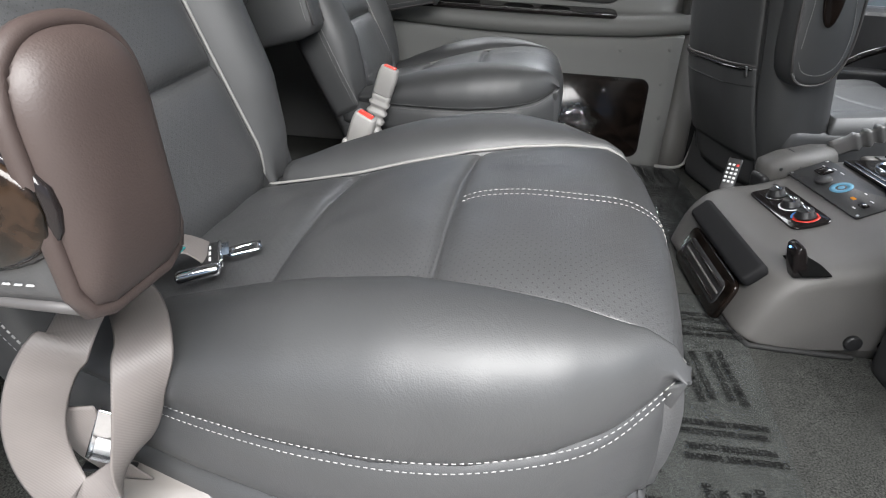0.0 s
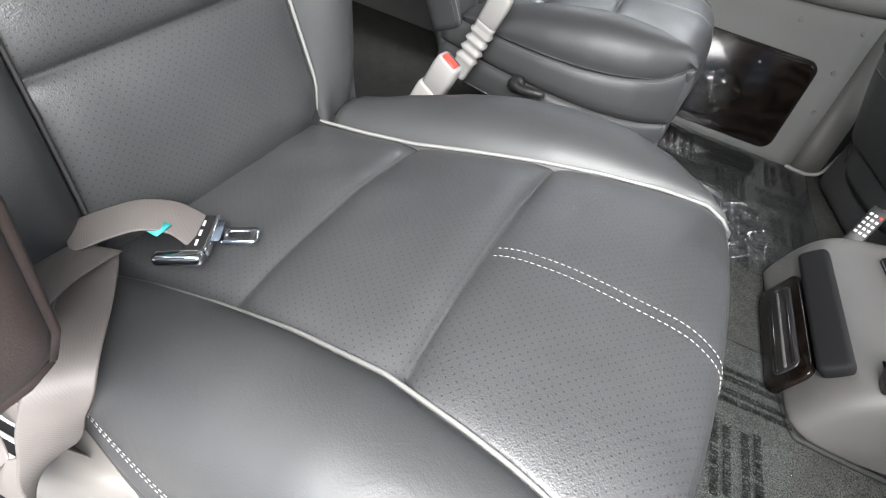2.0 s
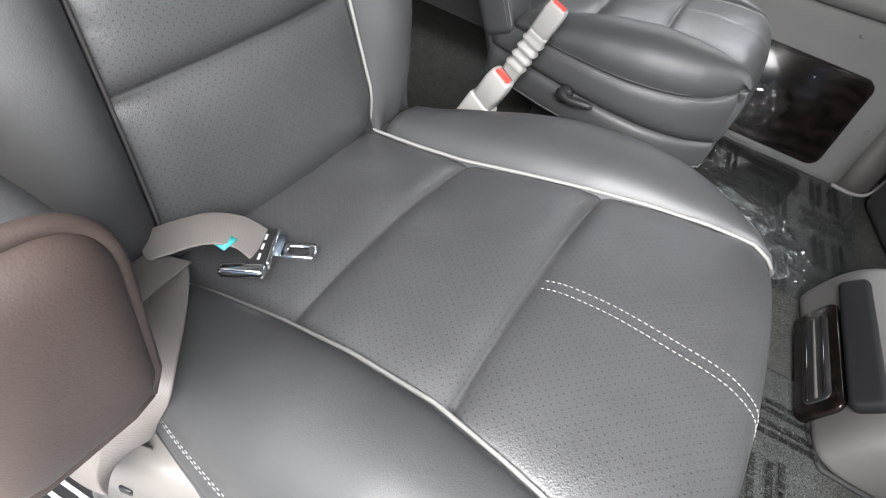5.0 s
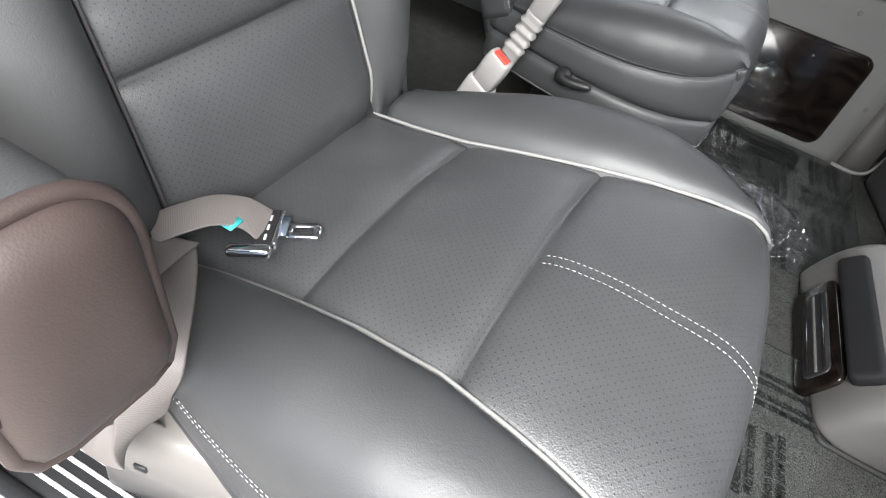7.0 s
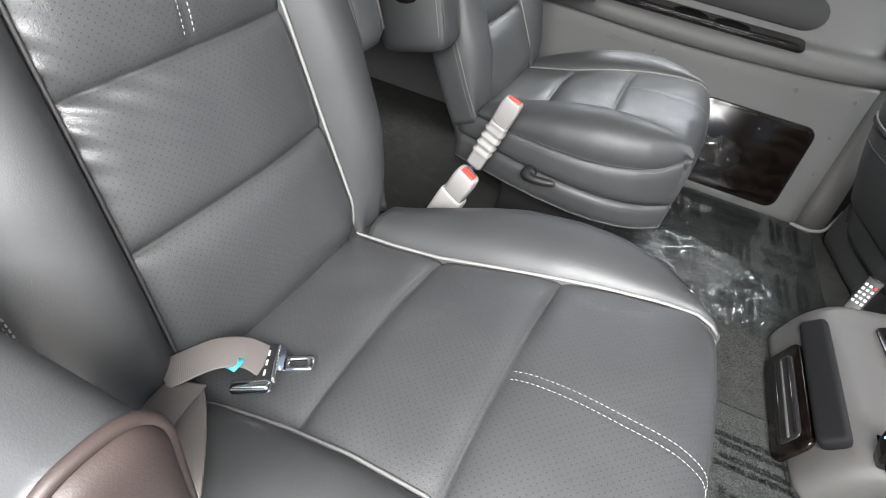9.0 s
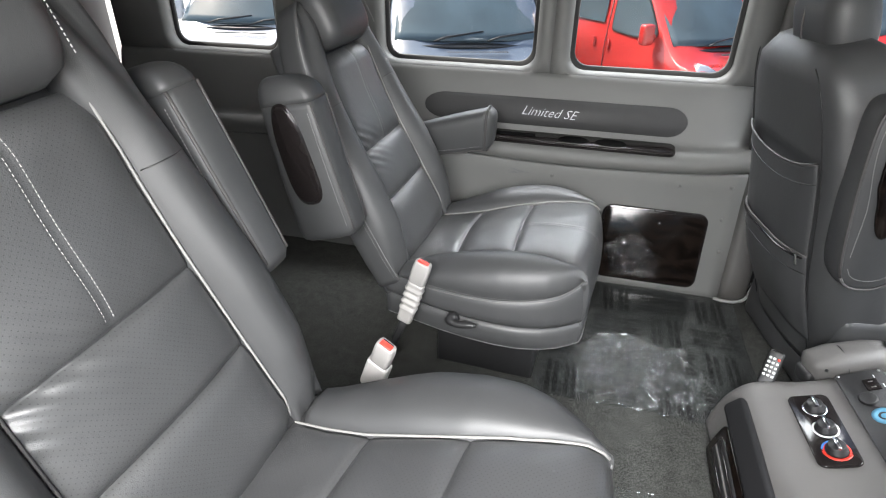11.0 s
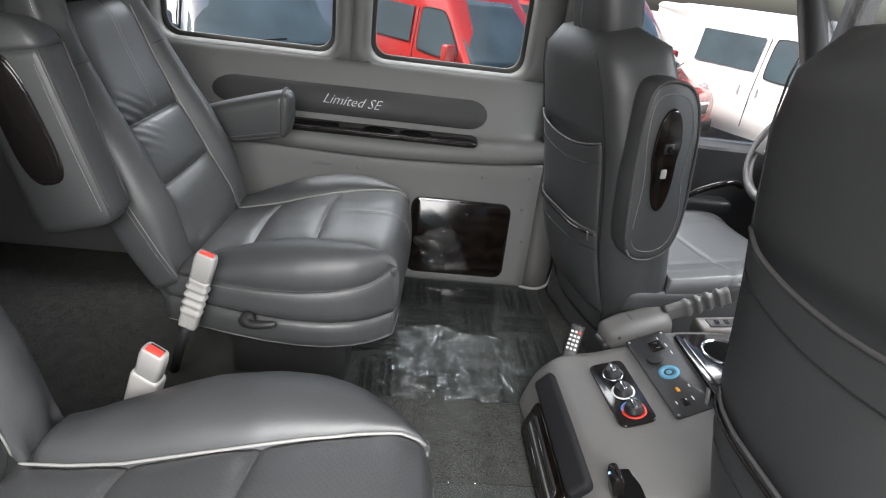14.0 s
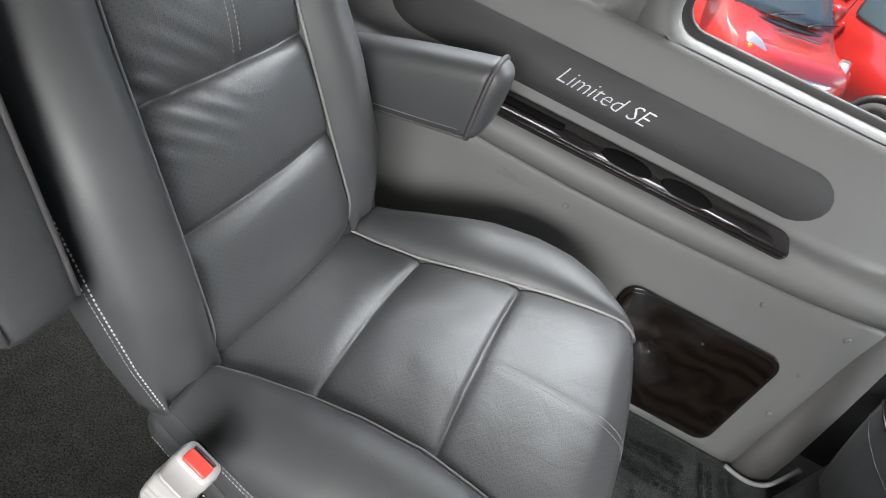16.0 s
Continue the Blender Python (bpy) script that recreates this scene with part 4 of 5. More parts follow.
def belt_reel():
    root = thing("belt_reel_cover", pose(0.015, -0.338, 0.0, 0, 0, 8), "beige plastic cover of the seat belt reel on the sill", "belt reel cover")
    rings = []
    for z, w, d in ((0.015, 0.200, 0.115), (0.12, 0.198, 0.112), (0.175, 0.185, 0.100), (0.190, 0.165, 0.085)):
        rings.append([Vector((px + 0.02 * (z / 0.19), py, z)) for px, py in round_rect(w, d, 0.022)])
    part("cover", loft(rings), BEIGE, root)
    part("slot", rbox((0.016, 0.004, 0.012), 0.001, 1, (-0.02, -0.0565, 0.125)), BLACK, root)
    part("lid_seam", rbox((0.002, 0.10, 0.10), 0.0008, 1, (0.094, 0.0, 0.10)), TRIM_DARK, root)
    part("belt_mouth", rbox((0.055, 0.012, 0.004), 0.002, 2, (-0.05, -0.01, 0.1905)), BLACK, root)
    return root


belt_reel()

# ---- doorway ----
sill = thing("sill_plate", pose(0.45, -0.372, 0.004, 0, 0, 0), "black ribbed door sill plate with white stripes", "sill plate", "", "structure")
part("plate", rbox((1.50, 0.175, 0.008), 0.003, 2, (0, 0, 0.004)), BLACK, sill)
for k in range(9):
    bm = rbox((1.44, 0.0058, 0.003), 0.001, 1, (0, -0.068 + 0.0165 * k, 0.009))
    part("rib", bm, WHITE_PAINT, sill)
for k in range(6):
    part("screw", disc(0.005, 0.011, 12, 0.002), CHROME, sill, m=pose(-0.6 + 0.24 * k, 0.08, 0))
setting("wall_near_sill", box_between(-0.40, 1.14, -0.53, -0.462, -0.30, 0.004, 0.012), SILVER_PAINT, "silver painted body sill under the doorway", "sill", True)
setting("trim", tube([(-0.30, -0.468, 0.012), (1.12, -0.468, 0.012)], 0.011, 10), RUBBER, "black rubber door seal along the sill", "door seal", True)
jamb = [[Vector((x, y, z)) for x, y in ((-0.40, -0.53), (-0.20, -0.53), (-0.185, -0.50), (-0.19, -0.44), (-0.205, -0.425), (-0.22, -0.40), (-0.40, -0.39))] for z in (-0.30, 0.1, 0.5, 0.9, 1.36)]
setting("pillar_near", loft(jamb), SILVER_PAINT, "silver painted door jamb", "pillar", True)
setting("trim", tube([(-0.196, -0.452, -0.02), (-0.196, -0.452, 0.5), (-0.20, -0.45, 1.36)], 0.012, 10), RUBBER, "black rubber door seal on the jamb", "door seal", True)
for z in (0.02, 0.10):
    s = thing("jamb_bolt", pose(-0.19, -0.485, z, 0, 90, 0), "bright steel bolt in the door jamb", "bolt", "jamb bolts")
    part("bolt_head", disc(0.009, 0.007, 6, 0.002), STEEL, s)


# ---- engine console between the front seats ----
CON = [(0.905, 0.0), (0.868, 0.012), (0.872, 0.05), (0.892, 0.11), (0.925, 0.155), (0.97, 0.178), (1.06, 0.200), (1.17, 0.250), (1.22, 0.272), (1.32, 0.284),
       (1.45, 0.276), (1.53, 0.235), (1.56, 0.12), (1.56, 0.0)]


def console_ring(y, g):
    c = Vector((1.20, 0.05))
    out = []
    for p in spline([(x, z, 0) for x, z in CON], 70):
        q = Vector((p.x, p.y))
        d = c - q
        q = q + Vector((d.x * g * 0.9, d.y * g if q.y > 0.05 else 0))
        out.append(Vector((q.x + 0.05 * (0.5 - y), y, q.y)))
    return out


def console_top(x):
    return lerp(x, [p[0] for p in CON[5:10]], [p[1] for p in CON[5:10]])


con = thing("console", pose(0, 0, 0), "grey moulded plastic console between the front seats", "console")
rows = [(0.262, 0.20), (0.264, 0.11), (0.272, 0.055), (0.286, 0.02), (0.305, 0.004)] + [(0.33 + 0.37 * i / 10, 0.0) for i in range(11)] + [(0.716, 0.006), (0.73, 0.03), (0.738, 0.07), (0.742, 0.13), (0.744, 0.20)]
part("body", loft([console_ring(y, g) for y, g in rows]), CONSOLE, con)
part("edge_seal", tube(spline([(0.875, 0.745, 0.006), (0.866, 0.62, 0.006), (0.872, 0.40, 0.006), (0.89, 0.275, 0.006), (0.93, 0.255, 0.006), (1.10, 0.250, 0.006)], 40), 0.006), RUBBER, con)
VENT_M = pose(0.868, 0.478, 0.055, 0, 0, 0) @ Matrix(((0.30, 0, -0.954, 0), (0, 1, 0, 0), (0.954, 0, 0.30, 0), (0, 0, 0, 1)))
vent = part("air_vent", plate(round_rect(0.100, 0.300, 0.022), 0.010, 0.004), WOOD, con, "gloss dark wood-look vent frame", m=VENT_M)
part("vent_recess", plate(round_rect(0.058, 0.240, 0.016), 0.0125, 0.002), BLACK, vent)
for k in range(3):
    part("vane", rbox((0.006, 0.225, 0.010), 0.002, 2, (-0.018 + 0.018 * k, 0, 0.011)), TRIM_DARK if k == 1 else BLACK_GLOSS, vent)
pad = [[Vector((0.896 + px, y, 0.134 + pz)) for px, pz in [(q[0] * c - q[1] * s, q[0] * s + q[1] * c) for q in round_rect(0.058 * k, 0.030 * k, 0.010 * k)]]
       for y, k in ((0.315, 0.6), (0.320, 0.9), (0.330, 1.0), (0.66, 1.0), (0.668, 0.9), (0.672, 0.6)) for c, s in ((math.cos(radians(48)), math.sin(radians(48))),)]
part("grab_pad", loft(pad), BLACK_SOFT, con, "black padded bar")


def on_console(x, y, turn=0.0, up=0.0):
    """A pose on the console's sloping top: local x towards the rear and y across."""
    a = math.degrees(math.atan2(console_top(x + 0.03) - console_top(x - 0.03), 0.06))
    return pose(x + 0.05 * (0.5 - y), y, console_top(x) + up, 0, -a, turn)


panel = part("climate_panel", plate(round_rect(0.086, 0.215, 0.016), 0.007, 0.003), BLACK_GLOSS, con, "gloss black climate panel", m=on_console(1.048, 0.560, 4))
for k, (yy, r) in enumerate(((0.062, 0.021), (-0.004, 0.022), (-0.066, 0.022))):
    part("dial_ring", ring(r * 1.02, r * 1.22, 0.0078, 28, 30 if k else 0, 330 if k else 360), WHITE if k == 1 else CHROME if k == 0 else RED, panel, m=pose(0.004, yy, 0, 0, 0, 90))
    kb = part("knob", loft([[Vector((q * math.cos(a), q * math.sin(a), z)) for a in [2 * math.pi * i / 24 for i in range(24)]] for q, z in ((r, 0.006), (r * 0.98, 0.012), (r * 0.82, 0.015), (r * 0.78, 0.024), (r * 0.70, 0.0255))]), BLACK, panel, m=pose(0.004, yy, 0))
    part("grip", rbox((0.008, r * 1.5, 0.008), 0.002, 2, (0, 0, 0.028)), CHROME, kb, "bright knob grip")
part("warm_arc", ring(0.0245, 0.029, 0.0080, 14, 180, 330), RED, panel, m=pose(0.004, -0.066, 0))
part("cold_arc", ring(0.0245, 0.029, 0.0080, 10, 60, 170), material("blue_print", (0.05, 0.22, 0.6), 0.5), panel, m=pose(0.004, -0.066, 0))
EMBLEM = material("emblem_print", (0.10, 0.30, 0.45), 0.5)
pan2 = part("outlet_panel", plate(round_rect(0.100, 0.285, 0.008), 0.004, 0.002), BLACK, con, "black accessory outlet panel", m=on_console(1.165, 0.588, 4))
part("socket", rbox((0.030, 0.036, 0.006), 0.002, 2, (0.012, 0.092, 0.004)), BLACK_GLOSS, pan2)
for yy in (0.082, 0.100):
    part("socket_slot", rbox((0.010, 0.003, 0.001), 0, 1, (0.012, yy, 0.0073)), TRIM_DARK, pan2)
part("socket_cap", disc(0.019, 0.010, 24, 0.003), BLACK, pan2, m=pose(-0.012, 0.050, 0))
part("emblem", ring(0.012, 0.024, 0.0046, 26), EMBLEM, pan2, "blue printed emblem", m=pose(-0.002, -0.005, 0))
part("emblem_core", disc(0.007, 0.0046, 14, 0.0003), EMBLEM, pan2, m=pose(-0.002, -0.005, 0))
part("port", rbox((0.008, 0.014, 0.005), 0.001, 1, (-0.010, -0.064, 0.003)), AMBER, pan2)
part("switch", rbox((0.014, 0.022, 0.007), 0.002, 2, (-0.012, -0.105, 0.003)), BLACK_GLOSS, pan2)
for bx, by, bl in ((0.034, 0.085, 0.014), (0.034, 0.055, 0.014), (0.026, 0.118, 0.010), (0.018, -0.062, 0.008), (0.008, -0.10, 0.012), (-0.03, -0.10, 0.010)):
    part("print", rbox((0.0025, bl, 0.0005), 0, 1, (bx, by, 0.0042)), WHITE, pan2, smooth=False)
for bx, by in ((0.042, 0.134), (-0.042, 0.134), (0.042, -0.134), (-0.042, -0.134)):
    part("screw", disc(0.0035, 0.0055, 10, 0.001), STEEL, pan2, m=pose(bx, by, 0))
cup = part("cup_tray", plate(round_rect(0.185, 0.290, 0.014), 0.008, 0.004), BLACK_GLOSS, con, "mirror-gloss black cup holder tray", m=on_console(1.305, 0.560, 0))
part("metal_trim", plate(round_rect(0.155, 0.255, 0.012), 0.0095, 0.002), BLACK_GLOSS, cup)
for yy in (0.062, -0.066):
    part("cup_rim", loft([[Vector((q * math.cos(a), q * math.sin(a), z)) for a in [2 * math.pi * i / 32 for i in range(32)]] for q, z in ((0.054, 0.008), (0.053, 0.014), (0.049, 0.0145), (0.046, 0.011))], False), CHROME, cup, "chrome cup ring", m=pose(0.0, yy, 0))
    # flat disc; its black is the painted shade of the cup's depth
    part("cup_well_shade", disc(0.046, 0.0112, 28, 0.001), WELL_SHADE, cup, m=pose(0.0, yy, 0))
# flat box in the same black, painting the shade of the charger's hole
part("plug_recess_shade", rbox((0.055, 0.085, 0.004), 0.0018, 2, (0, 0, 0)), WELL_SHADE, con, m=on_console(0.965, 0.300, 0, 0.000))
chg = part("charger", loft([[Vector((px, py, z)) for px, py in round_rect(w, d, 0.007)] for z, w, d in ((-0.005, 0.026, 0.032), (0.015, 0.028, 0.036), (0.045, 0.024, 0.042), (0.058, 0.018, 0.044), (0.062, 0.012, 0.038))]), BLACK_GLOSS, con, "glossy black plug-in charger", m=pose(0.955, 0.292, 0.168, 0, -18, 0))
part("light", disc(0.0022, 0.002, 10, 0.0005), material("blue_led", (0.1, 0.4, 1.0), 0.4, emit=(0.2, 0.5, 1.0, 3)), chg, m=pose(-0.011, 0, 0.058, 0, -60, 0))
part("outlet_cap", disc(0.017, 0.010, 20, 0.004), BLACK, con, "black outlet cap", m=pose(1.095, 0.262, 0.035, 90, 0, 0))
part("outlet_cap", disc(0.015, 0.012, 20, 0.004), BLACK_GLOSS, con, "black outlet cap", m=pose(1.16, 0.262, 0.035, 90, 0, 0))

rem = thing("remote_control", pose(0.962, 0.724, 0.150, 0, 30, 62), "black remote control with pale keys leaning at the console", "remote control")
part("case", rbox((0.014, 0.036, 0.115), 0.005, 3, (0, 0, 0.05)), BLACK, rem)
for r in range(5):
    for c in range(3):
        part("key", rbox((0.003, 0.0068, 0.0062), 0.001, 1, (-0.0072, -0.0100 + 0.0100 * c, 0.042 + 0.0115 * r)), RED if (r, c) == (4, 0) else WHITE, rem)
part("lens", rbox((0.010, 0.026, 0.004), 0.001, 1, (0, 0, 0.107)), BLACK_GLOSS, rem)

slot = thing("armrest_stub", pose(1.150, 0.792, 0.235, 0, -10, 14), "grey padded seat arm stub behind the console", "armrest")
part("pad", loft([[Vector((x, py, pz)) for py, pz in round_rect(w, h, min(w, h) * 0.42)] for x, w, h in ((-0.10, 0.03, 0.03), (-0.088, 0.075, 0.065), (-0.04, 0.092, 0.085), (0.05, 0.092, 0.088), (0.09, 0.080, 0.075), (0.10, 0.05, 0.045))]), CONSOLE, slot)
part("hinge_boot", rbox((0.05, 0.06, 0.05), 0.014, 3, (-0.085, 0.0, -0.03)), BLACK, slot, "black hinge boot")
part("cover_seam", tube([(-0.02, 0.047 * math.cos(a), 0.044 * math.sin(a)) for a in [2 * math.pi * k / 24 for k in range(25)]], 0.0012, 6), BLACK, slot)
part("screw", disc(0.005, 0.003, 12, 0.001), BLACK, slot, m=pose(-0.07, -0.038, 0.012, 90, 0, 0))
buckle(pose(1.385, 0.800, 0.358, 0, 62, -4), "dark grey buckle on a ribbed sleeve beside the driver's seat", 0.17, "seat belt buckles", BUCKLE_DARK)
sw = thing("switch_panel", pose(1.45, 0.800, 0.235, 0, -6, 0) @ Matrix.Diagonal((0.8, 0.8, 0.9, 1)), "beige plastic switch panel beside the driver's seat", "switch panel")
part("housing", rbox((0.30, 0.085, 0.090), 0.014, 3, (0, 0, 0)), BEIGE, sw)
part("socket_plate", rbox((0.130, 0.050, 0.006), 0.003, 2, (-0.05, -0.004, 0.0455)), BLACK, sw)
for k in range(3):
    part("switch", rbox((0.014, 0.020, 0.008), 0.002, 2, (-0.085 + 0.035 * k, -0.004, 0.049)), BLACK_GLOSS, sw)
rk = part("rocker", rbox((0.044, 0.036, 0.008), 0.003, 2, (0.085, -0.002, 0.046)), BLACK, sw)
part("rocker_key", rbox((0.016, 0.022, 0.006), 0.002, 2, (0.085, -0.002, 0.051)), BUCKLE, rk)


# ---- front seats ----
FW = ([0.0, 0.15, 0.40, 0.62, 0.76, 0.83, 0.87], [0.215, 0.240, 0.258, 0.256, 0.238, 0.205, 0.15])


def front_seat(m, side, label, lean=15, arm_up=True):
    """A front seat seen from behind. side: where its folded armrest hangs."""
    root = thing("front_seat", m, label, "seat", "front seats")
    mb = pose(0.0, 0, 0.12, 0, -lean, 0)
    rings = []
    for i in range(40):
        s = 0.87 * i / 39
        w = lerp(s, *FW)
        f = 0.5 + 0.5 * min(1.0, (0.875 - s) / 0.05)
        dent = 0.012 * groove(s - 0.60, 0.01) + 0.010 * groove(s - 0.36, 0.012)
        belly = 0.030 * math.sin(math.pi * min(1, s / 0.60)) ** 2
        pts = [(0.12 * f, -w * 0.9), (0.03, -w), (-0.035 * f, -w + 0.012), (-0.060 * f - belly * 0.4, -w + 0.06), (-0.070 * f - belly + dent, -w * 0.35), (-0.072 * f - belly + dent, w * 0.35),
               (-0.060 * f - belly * 0.4, w - 0.06), (-0.035 * f, w - 0.012), (0.03, w), (0.12 * f, w * 0.9), (0.13 * f, 0)]
        rings.append([Vector((p.x, p.y, s)) for p in spline([(a, b, 0) for a, b in pts], 44, True)])
    back = part("backrest", loft(rings), LEATHER, root, "grey leather seat back", m=mb)

    def on_back(y, s, off=0.002):
        w = lerp(s, *FW)
        belly = 0.030 * math.sin(math.pi * min(1, s / 0.60)) ** 2
        t = abs(y) / w
        return Vector((-(0.0715 + belly * (1 - 0.55 * max(0, t - 0.35) / 0.5)) + 0.028 * max(0, t - 0.55) ** 1.3 * 2 - off, y, s))
    for sd in (-1, 1):
        part("seam", tube([on_back(sd * lerp(s, *FW) * 0.80, s, 0.0) for s in [0.02 + 0.82 * i / 40 for i in range(41)]], 0.0016, 6), BLACK, back)

    def pocket(s0, s1, sag):
        def f(u, v):
            w = 2 * v - 1
            y = w * 0.80 * 0.245
            top = s1 - sag * (1 - w * w)
            s = s0 + (top - s0) * u
            p = on_back(y, s, 0.004 + 0.010 * math.sin(math.pi * min(1, u * 0.9)) * (1 - w * w) + 0.010 * u * (1 - w ** 4))
            return p
        pk = part("map_pocket", slab(f, 20, 28, lambda u, v: (0.003, 0, 0)), LEATHER, back, "stitched leather pocket")
        part("pocket_hem", tube([f(1, j / 28) for j in range(29)], 0.0035, 8), PIPING_DARK, pk)
        part("pocket_seam", tube([f(0.80, j / 28) + Vector((-0.0008, 0, 0)) for j in range(29)], 0.0012, 6), BLACK, pk)
        return f
    pocket(0.36, 0.625, 0.030)
    f = pocket(0.10, 0.375, -0.004)
    part("zip", tube([f(0.99, 0.02 + 0.96 * j / 28) + Vector((-0.004, 0, -0.006)) for j in range(29)], 0.003, 6), BLACK_GLOSS, back, "black zip")
    part("zip_pull", rbox((0.004, 0.008, 0.028), 0.0015, 2, on_back(-side * -0.185, 0.365, 0.022)), STEEL, back)
    head = []
    for k in range(13):
        t = -1 + 2 * k / 12
        g = (1 - abs(t) ** 3) ** 0.5 if abs(t) < 1 else 0.0
        w, d = 0.115 * (0.62 + 0.38 * g), 0.060 * (0.4 + 0.6 * g)
        head.append([Vector((0.045 + px, py, 0.900 + 0.085 * t)) for px, py in round_rect(2 * d, 2 * w, min(d, w) * 0.8)])
    hr = part("headrest", loft(head), LEATHER, root, "grey leather head restraint", m=mb)
    part("piping", tube(spline([(-0.017, 0.02, 0.82), (-0.019, 0.02, 0.90), (0.0, 0.02, 0.965), (0.045, 0.02, 0.982)], 16), 0.0025), PIPING_DARK, hr)
    for sd in (-1, 1):
        part("headrest_post", tube([(0.03, sd * 0.06, 0.72), (0.035, sd * 0.06, 0.85)], 0.006, 8), CHROME, root, m=mb)
    cush = slab(lambda u, v: Vector((0.06 + 0.50 * u, (2 * v - 1) * (0.245 - 0.03 * max(0, u - 0.8) / 0.2), 0.335 + 0.03 * u - 0.03 * max(0, (u - 0.85) / 0.15) ** 2 + 0.025 * abs(2 * v - 1) ** 3 - 0.02 * max(0, abs(2 * v - 1) - 0.85) / 0.15
                                             - 0.005 * groove(u - 0.42, 0.012) - 0.005 * groove(abs(2 * v - 1) - 0.62, 0.03))), 60, 48, lambda u, v: (-0.02 * u, 0, -0.12))
    part("seat_cushion", cush, LEATHER, root, "smooth grey leather seat cushion")
    part("piping", tube([(0.06 + 0.50 * i / 30, side * 0.242, 0.318 + 0.03 * i / 30) for i in range(30)], 0.003), PIPING_DARK, root)
    part("base", rbox((0.58, 0.50, 0.31), 0.03, 3, (0.23, 0, 0.155)), LEATHER, root, "grey leather seat base")
    if not arm_up:
        return root
    arm = part("armrest", loft([[Vector((q[0], y, q[1])) for q in outline2(g)] for y, g in ((-0.045, -0.014), (-0.040, -0.004), (-0.025, 0.002), (0.0, 0.004), (0.025, 0.002), (0.040, -0.004), (0.045, -0.014))]), LEATHER, root,
               "leather armrest folded up with a wood control plate", m=mb @ pose(-0.004, side * 0.262, 0.345, 0, 8, 0) @ Matrix.Diagonal((1.0, 1.0, 0.94, 1)))
    part("piping", tube([Vector((a, side * 0.041, b)) for a, b in outline2(-0.002)] + [Vector((outline2(-0.002)[0][0], side * 0.041, outline2(-0.002)[0][1]))], 0.004), PIPING_DARK, arm)
    part("stitching", dashes([Vector((a, side * 0.0455, b)) for a, b in outline2(-0.030)], normal=(0, side, 0), w=0.0007), THREAD_GREY, arm)
    inl = [Vector((0.008 + 0.036 * math.cos(a) * (1 if math.sin(a) > 0 else 0.8), side * 0.043, 0.265 + 0.135 * math.copysign(abs(math.sin(a)) ** 0.75, math.sin(a)))) for a in [2 * math.pi * k / 28 for k in range(28)]]
    c = sum(inl, Vector()) / len(inl)
    w = part("inlay", loft([inl, [p + Vector((0, side * 0.006, 0)) for p in inl], [p + Vector((0, side * 0.008, 0)) + (c - p) * 0.07 for p in inl]]), WOOD, arm, "polished dark wood plate")
    part("switch", rbox((0.026, 0.006, 0.026), 0.003, 2, (0.010, side * 0.053, 0.30)), BLACK, w)
    part("joystick", disc(0.008, 0.010, 16, 0.003), BLACK_GLOSS, w, m=pose(0.010, side * 0.055, 0.30, -side * 90, 0, 0))
    part("switch", rbox((0.014, 0.006, 0.024), 0.002, 2, (0.006, side * 0.053, 0.235)), BUCKLE, w)
    return root


def outline2(g):
    """The folded front armrest from the side: x ahead, z up."""
    pts = [(-0.055, 0.02), (0.0, -0.02), (0.06, 0.0), (0.088, 0.08), (0.094, 0.22), (0.085, 0.36), (0.055, 0.44), (0.0, 0.465), (-0.045, 0.445), (-0.06, 0.36), (-0.066, 0.20)]
    c = Vector((0.015, 0.22))
    out = []
    for x, z in pts:
        p = Vector((x, z))
        p += (p - c).normalized() * g
        out.append((p.x, p.y, 0))
    return [(p.x, p.y) for p in spline(out, 44, True)]


front_seat(pose(1.160, 1.120, 0.0, 0, 0, 10), -1, "grey leather driver's seat with zipped pockets on its back")
front_seat(pose(1.17, -0.030, 0.0, -4, 0, -3) @ Matrix.Diagonal((1.08, 1.08, 1.08, 1)), 1, "grey leather front passenger seat with pockets on its back", 11, False)


# ---- dashboard ----
dash = thing("dashboard", pose(0, 0, 0), "black plastic dashboard with an instrument hood", "dashboard")
prof = [(2.28, 0.10), (2.02, 0.14), (1.98, 0.36), (1.95, 0.50), (1.98, 0.60), (2.08, 0.645), (2.28, 0.655)]
part("body", loft([[Vector((x, y, z)) for x, z in [(p.x, p.y) for p in spline([(a, b, 0) for a, b in prof], 24)]] for y in (-0.58, -0.3, 0.2, 0.6, 0.9, 1.2, 1.54)]), BLACK, dash)
hood = part("instrument_hood", loft([[Vector((x, 1.22 + 0.21 * math.cos(a), 0.60 + 0.13 * math.sin(a))) for a in [math.pi * k / 16 for k in range(17)]] for x in (1.90, 1.93, 2.05, 2.2)]), BLACK, dash)
part("cluster", rbox((0.02, 0.36, 0.13), 0.01, 2, (1.945, 1.22, 0.635)), BLACK_GLOSS, dash)
part("side_vent", rbox((0.02, 0.10, 0.10), 0.008, 2, (1.94, 1.46, 0.60)), TRIM, dash)
for k in range(4):
    part("vane", rbox((0.012, 0.085, 0.006), 0.002, 1, (1.928, 1.46, 0.567 + 0.022 * k)), BLACK, dash)
setting("windscreen", slab(lambda u, v: Vector((2.22 - 0.52 * u - 0.10 * (2 * v - 1) ** 2, -0.50 + 2.0 * v, 0.66 + 0.70 * u)), 6, 12, lambda u, v: (0.005, 0, 0.003)), GLASS, "clear windscreen", "windscreen", True).visible_shadow = False

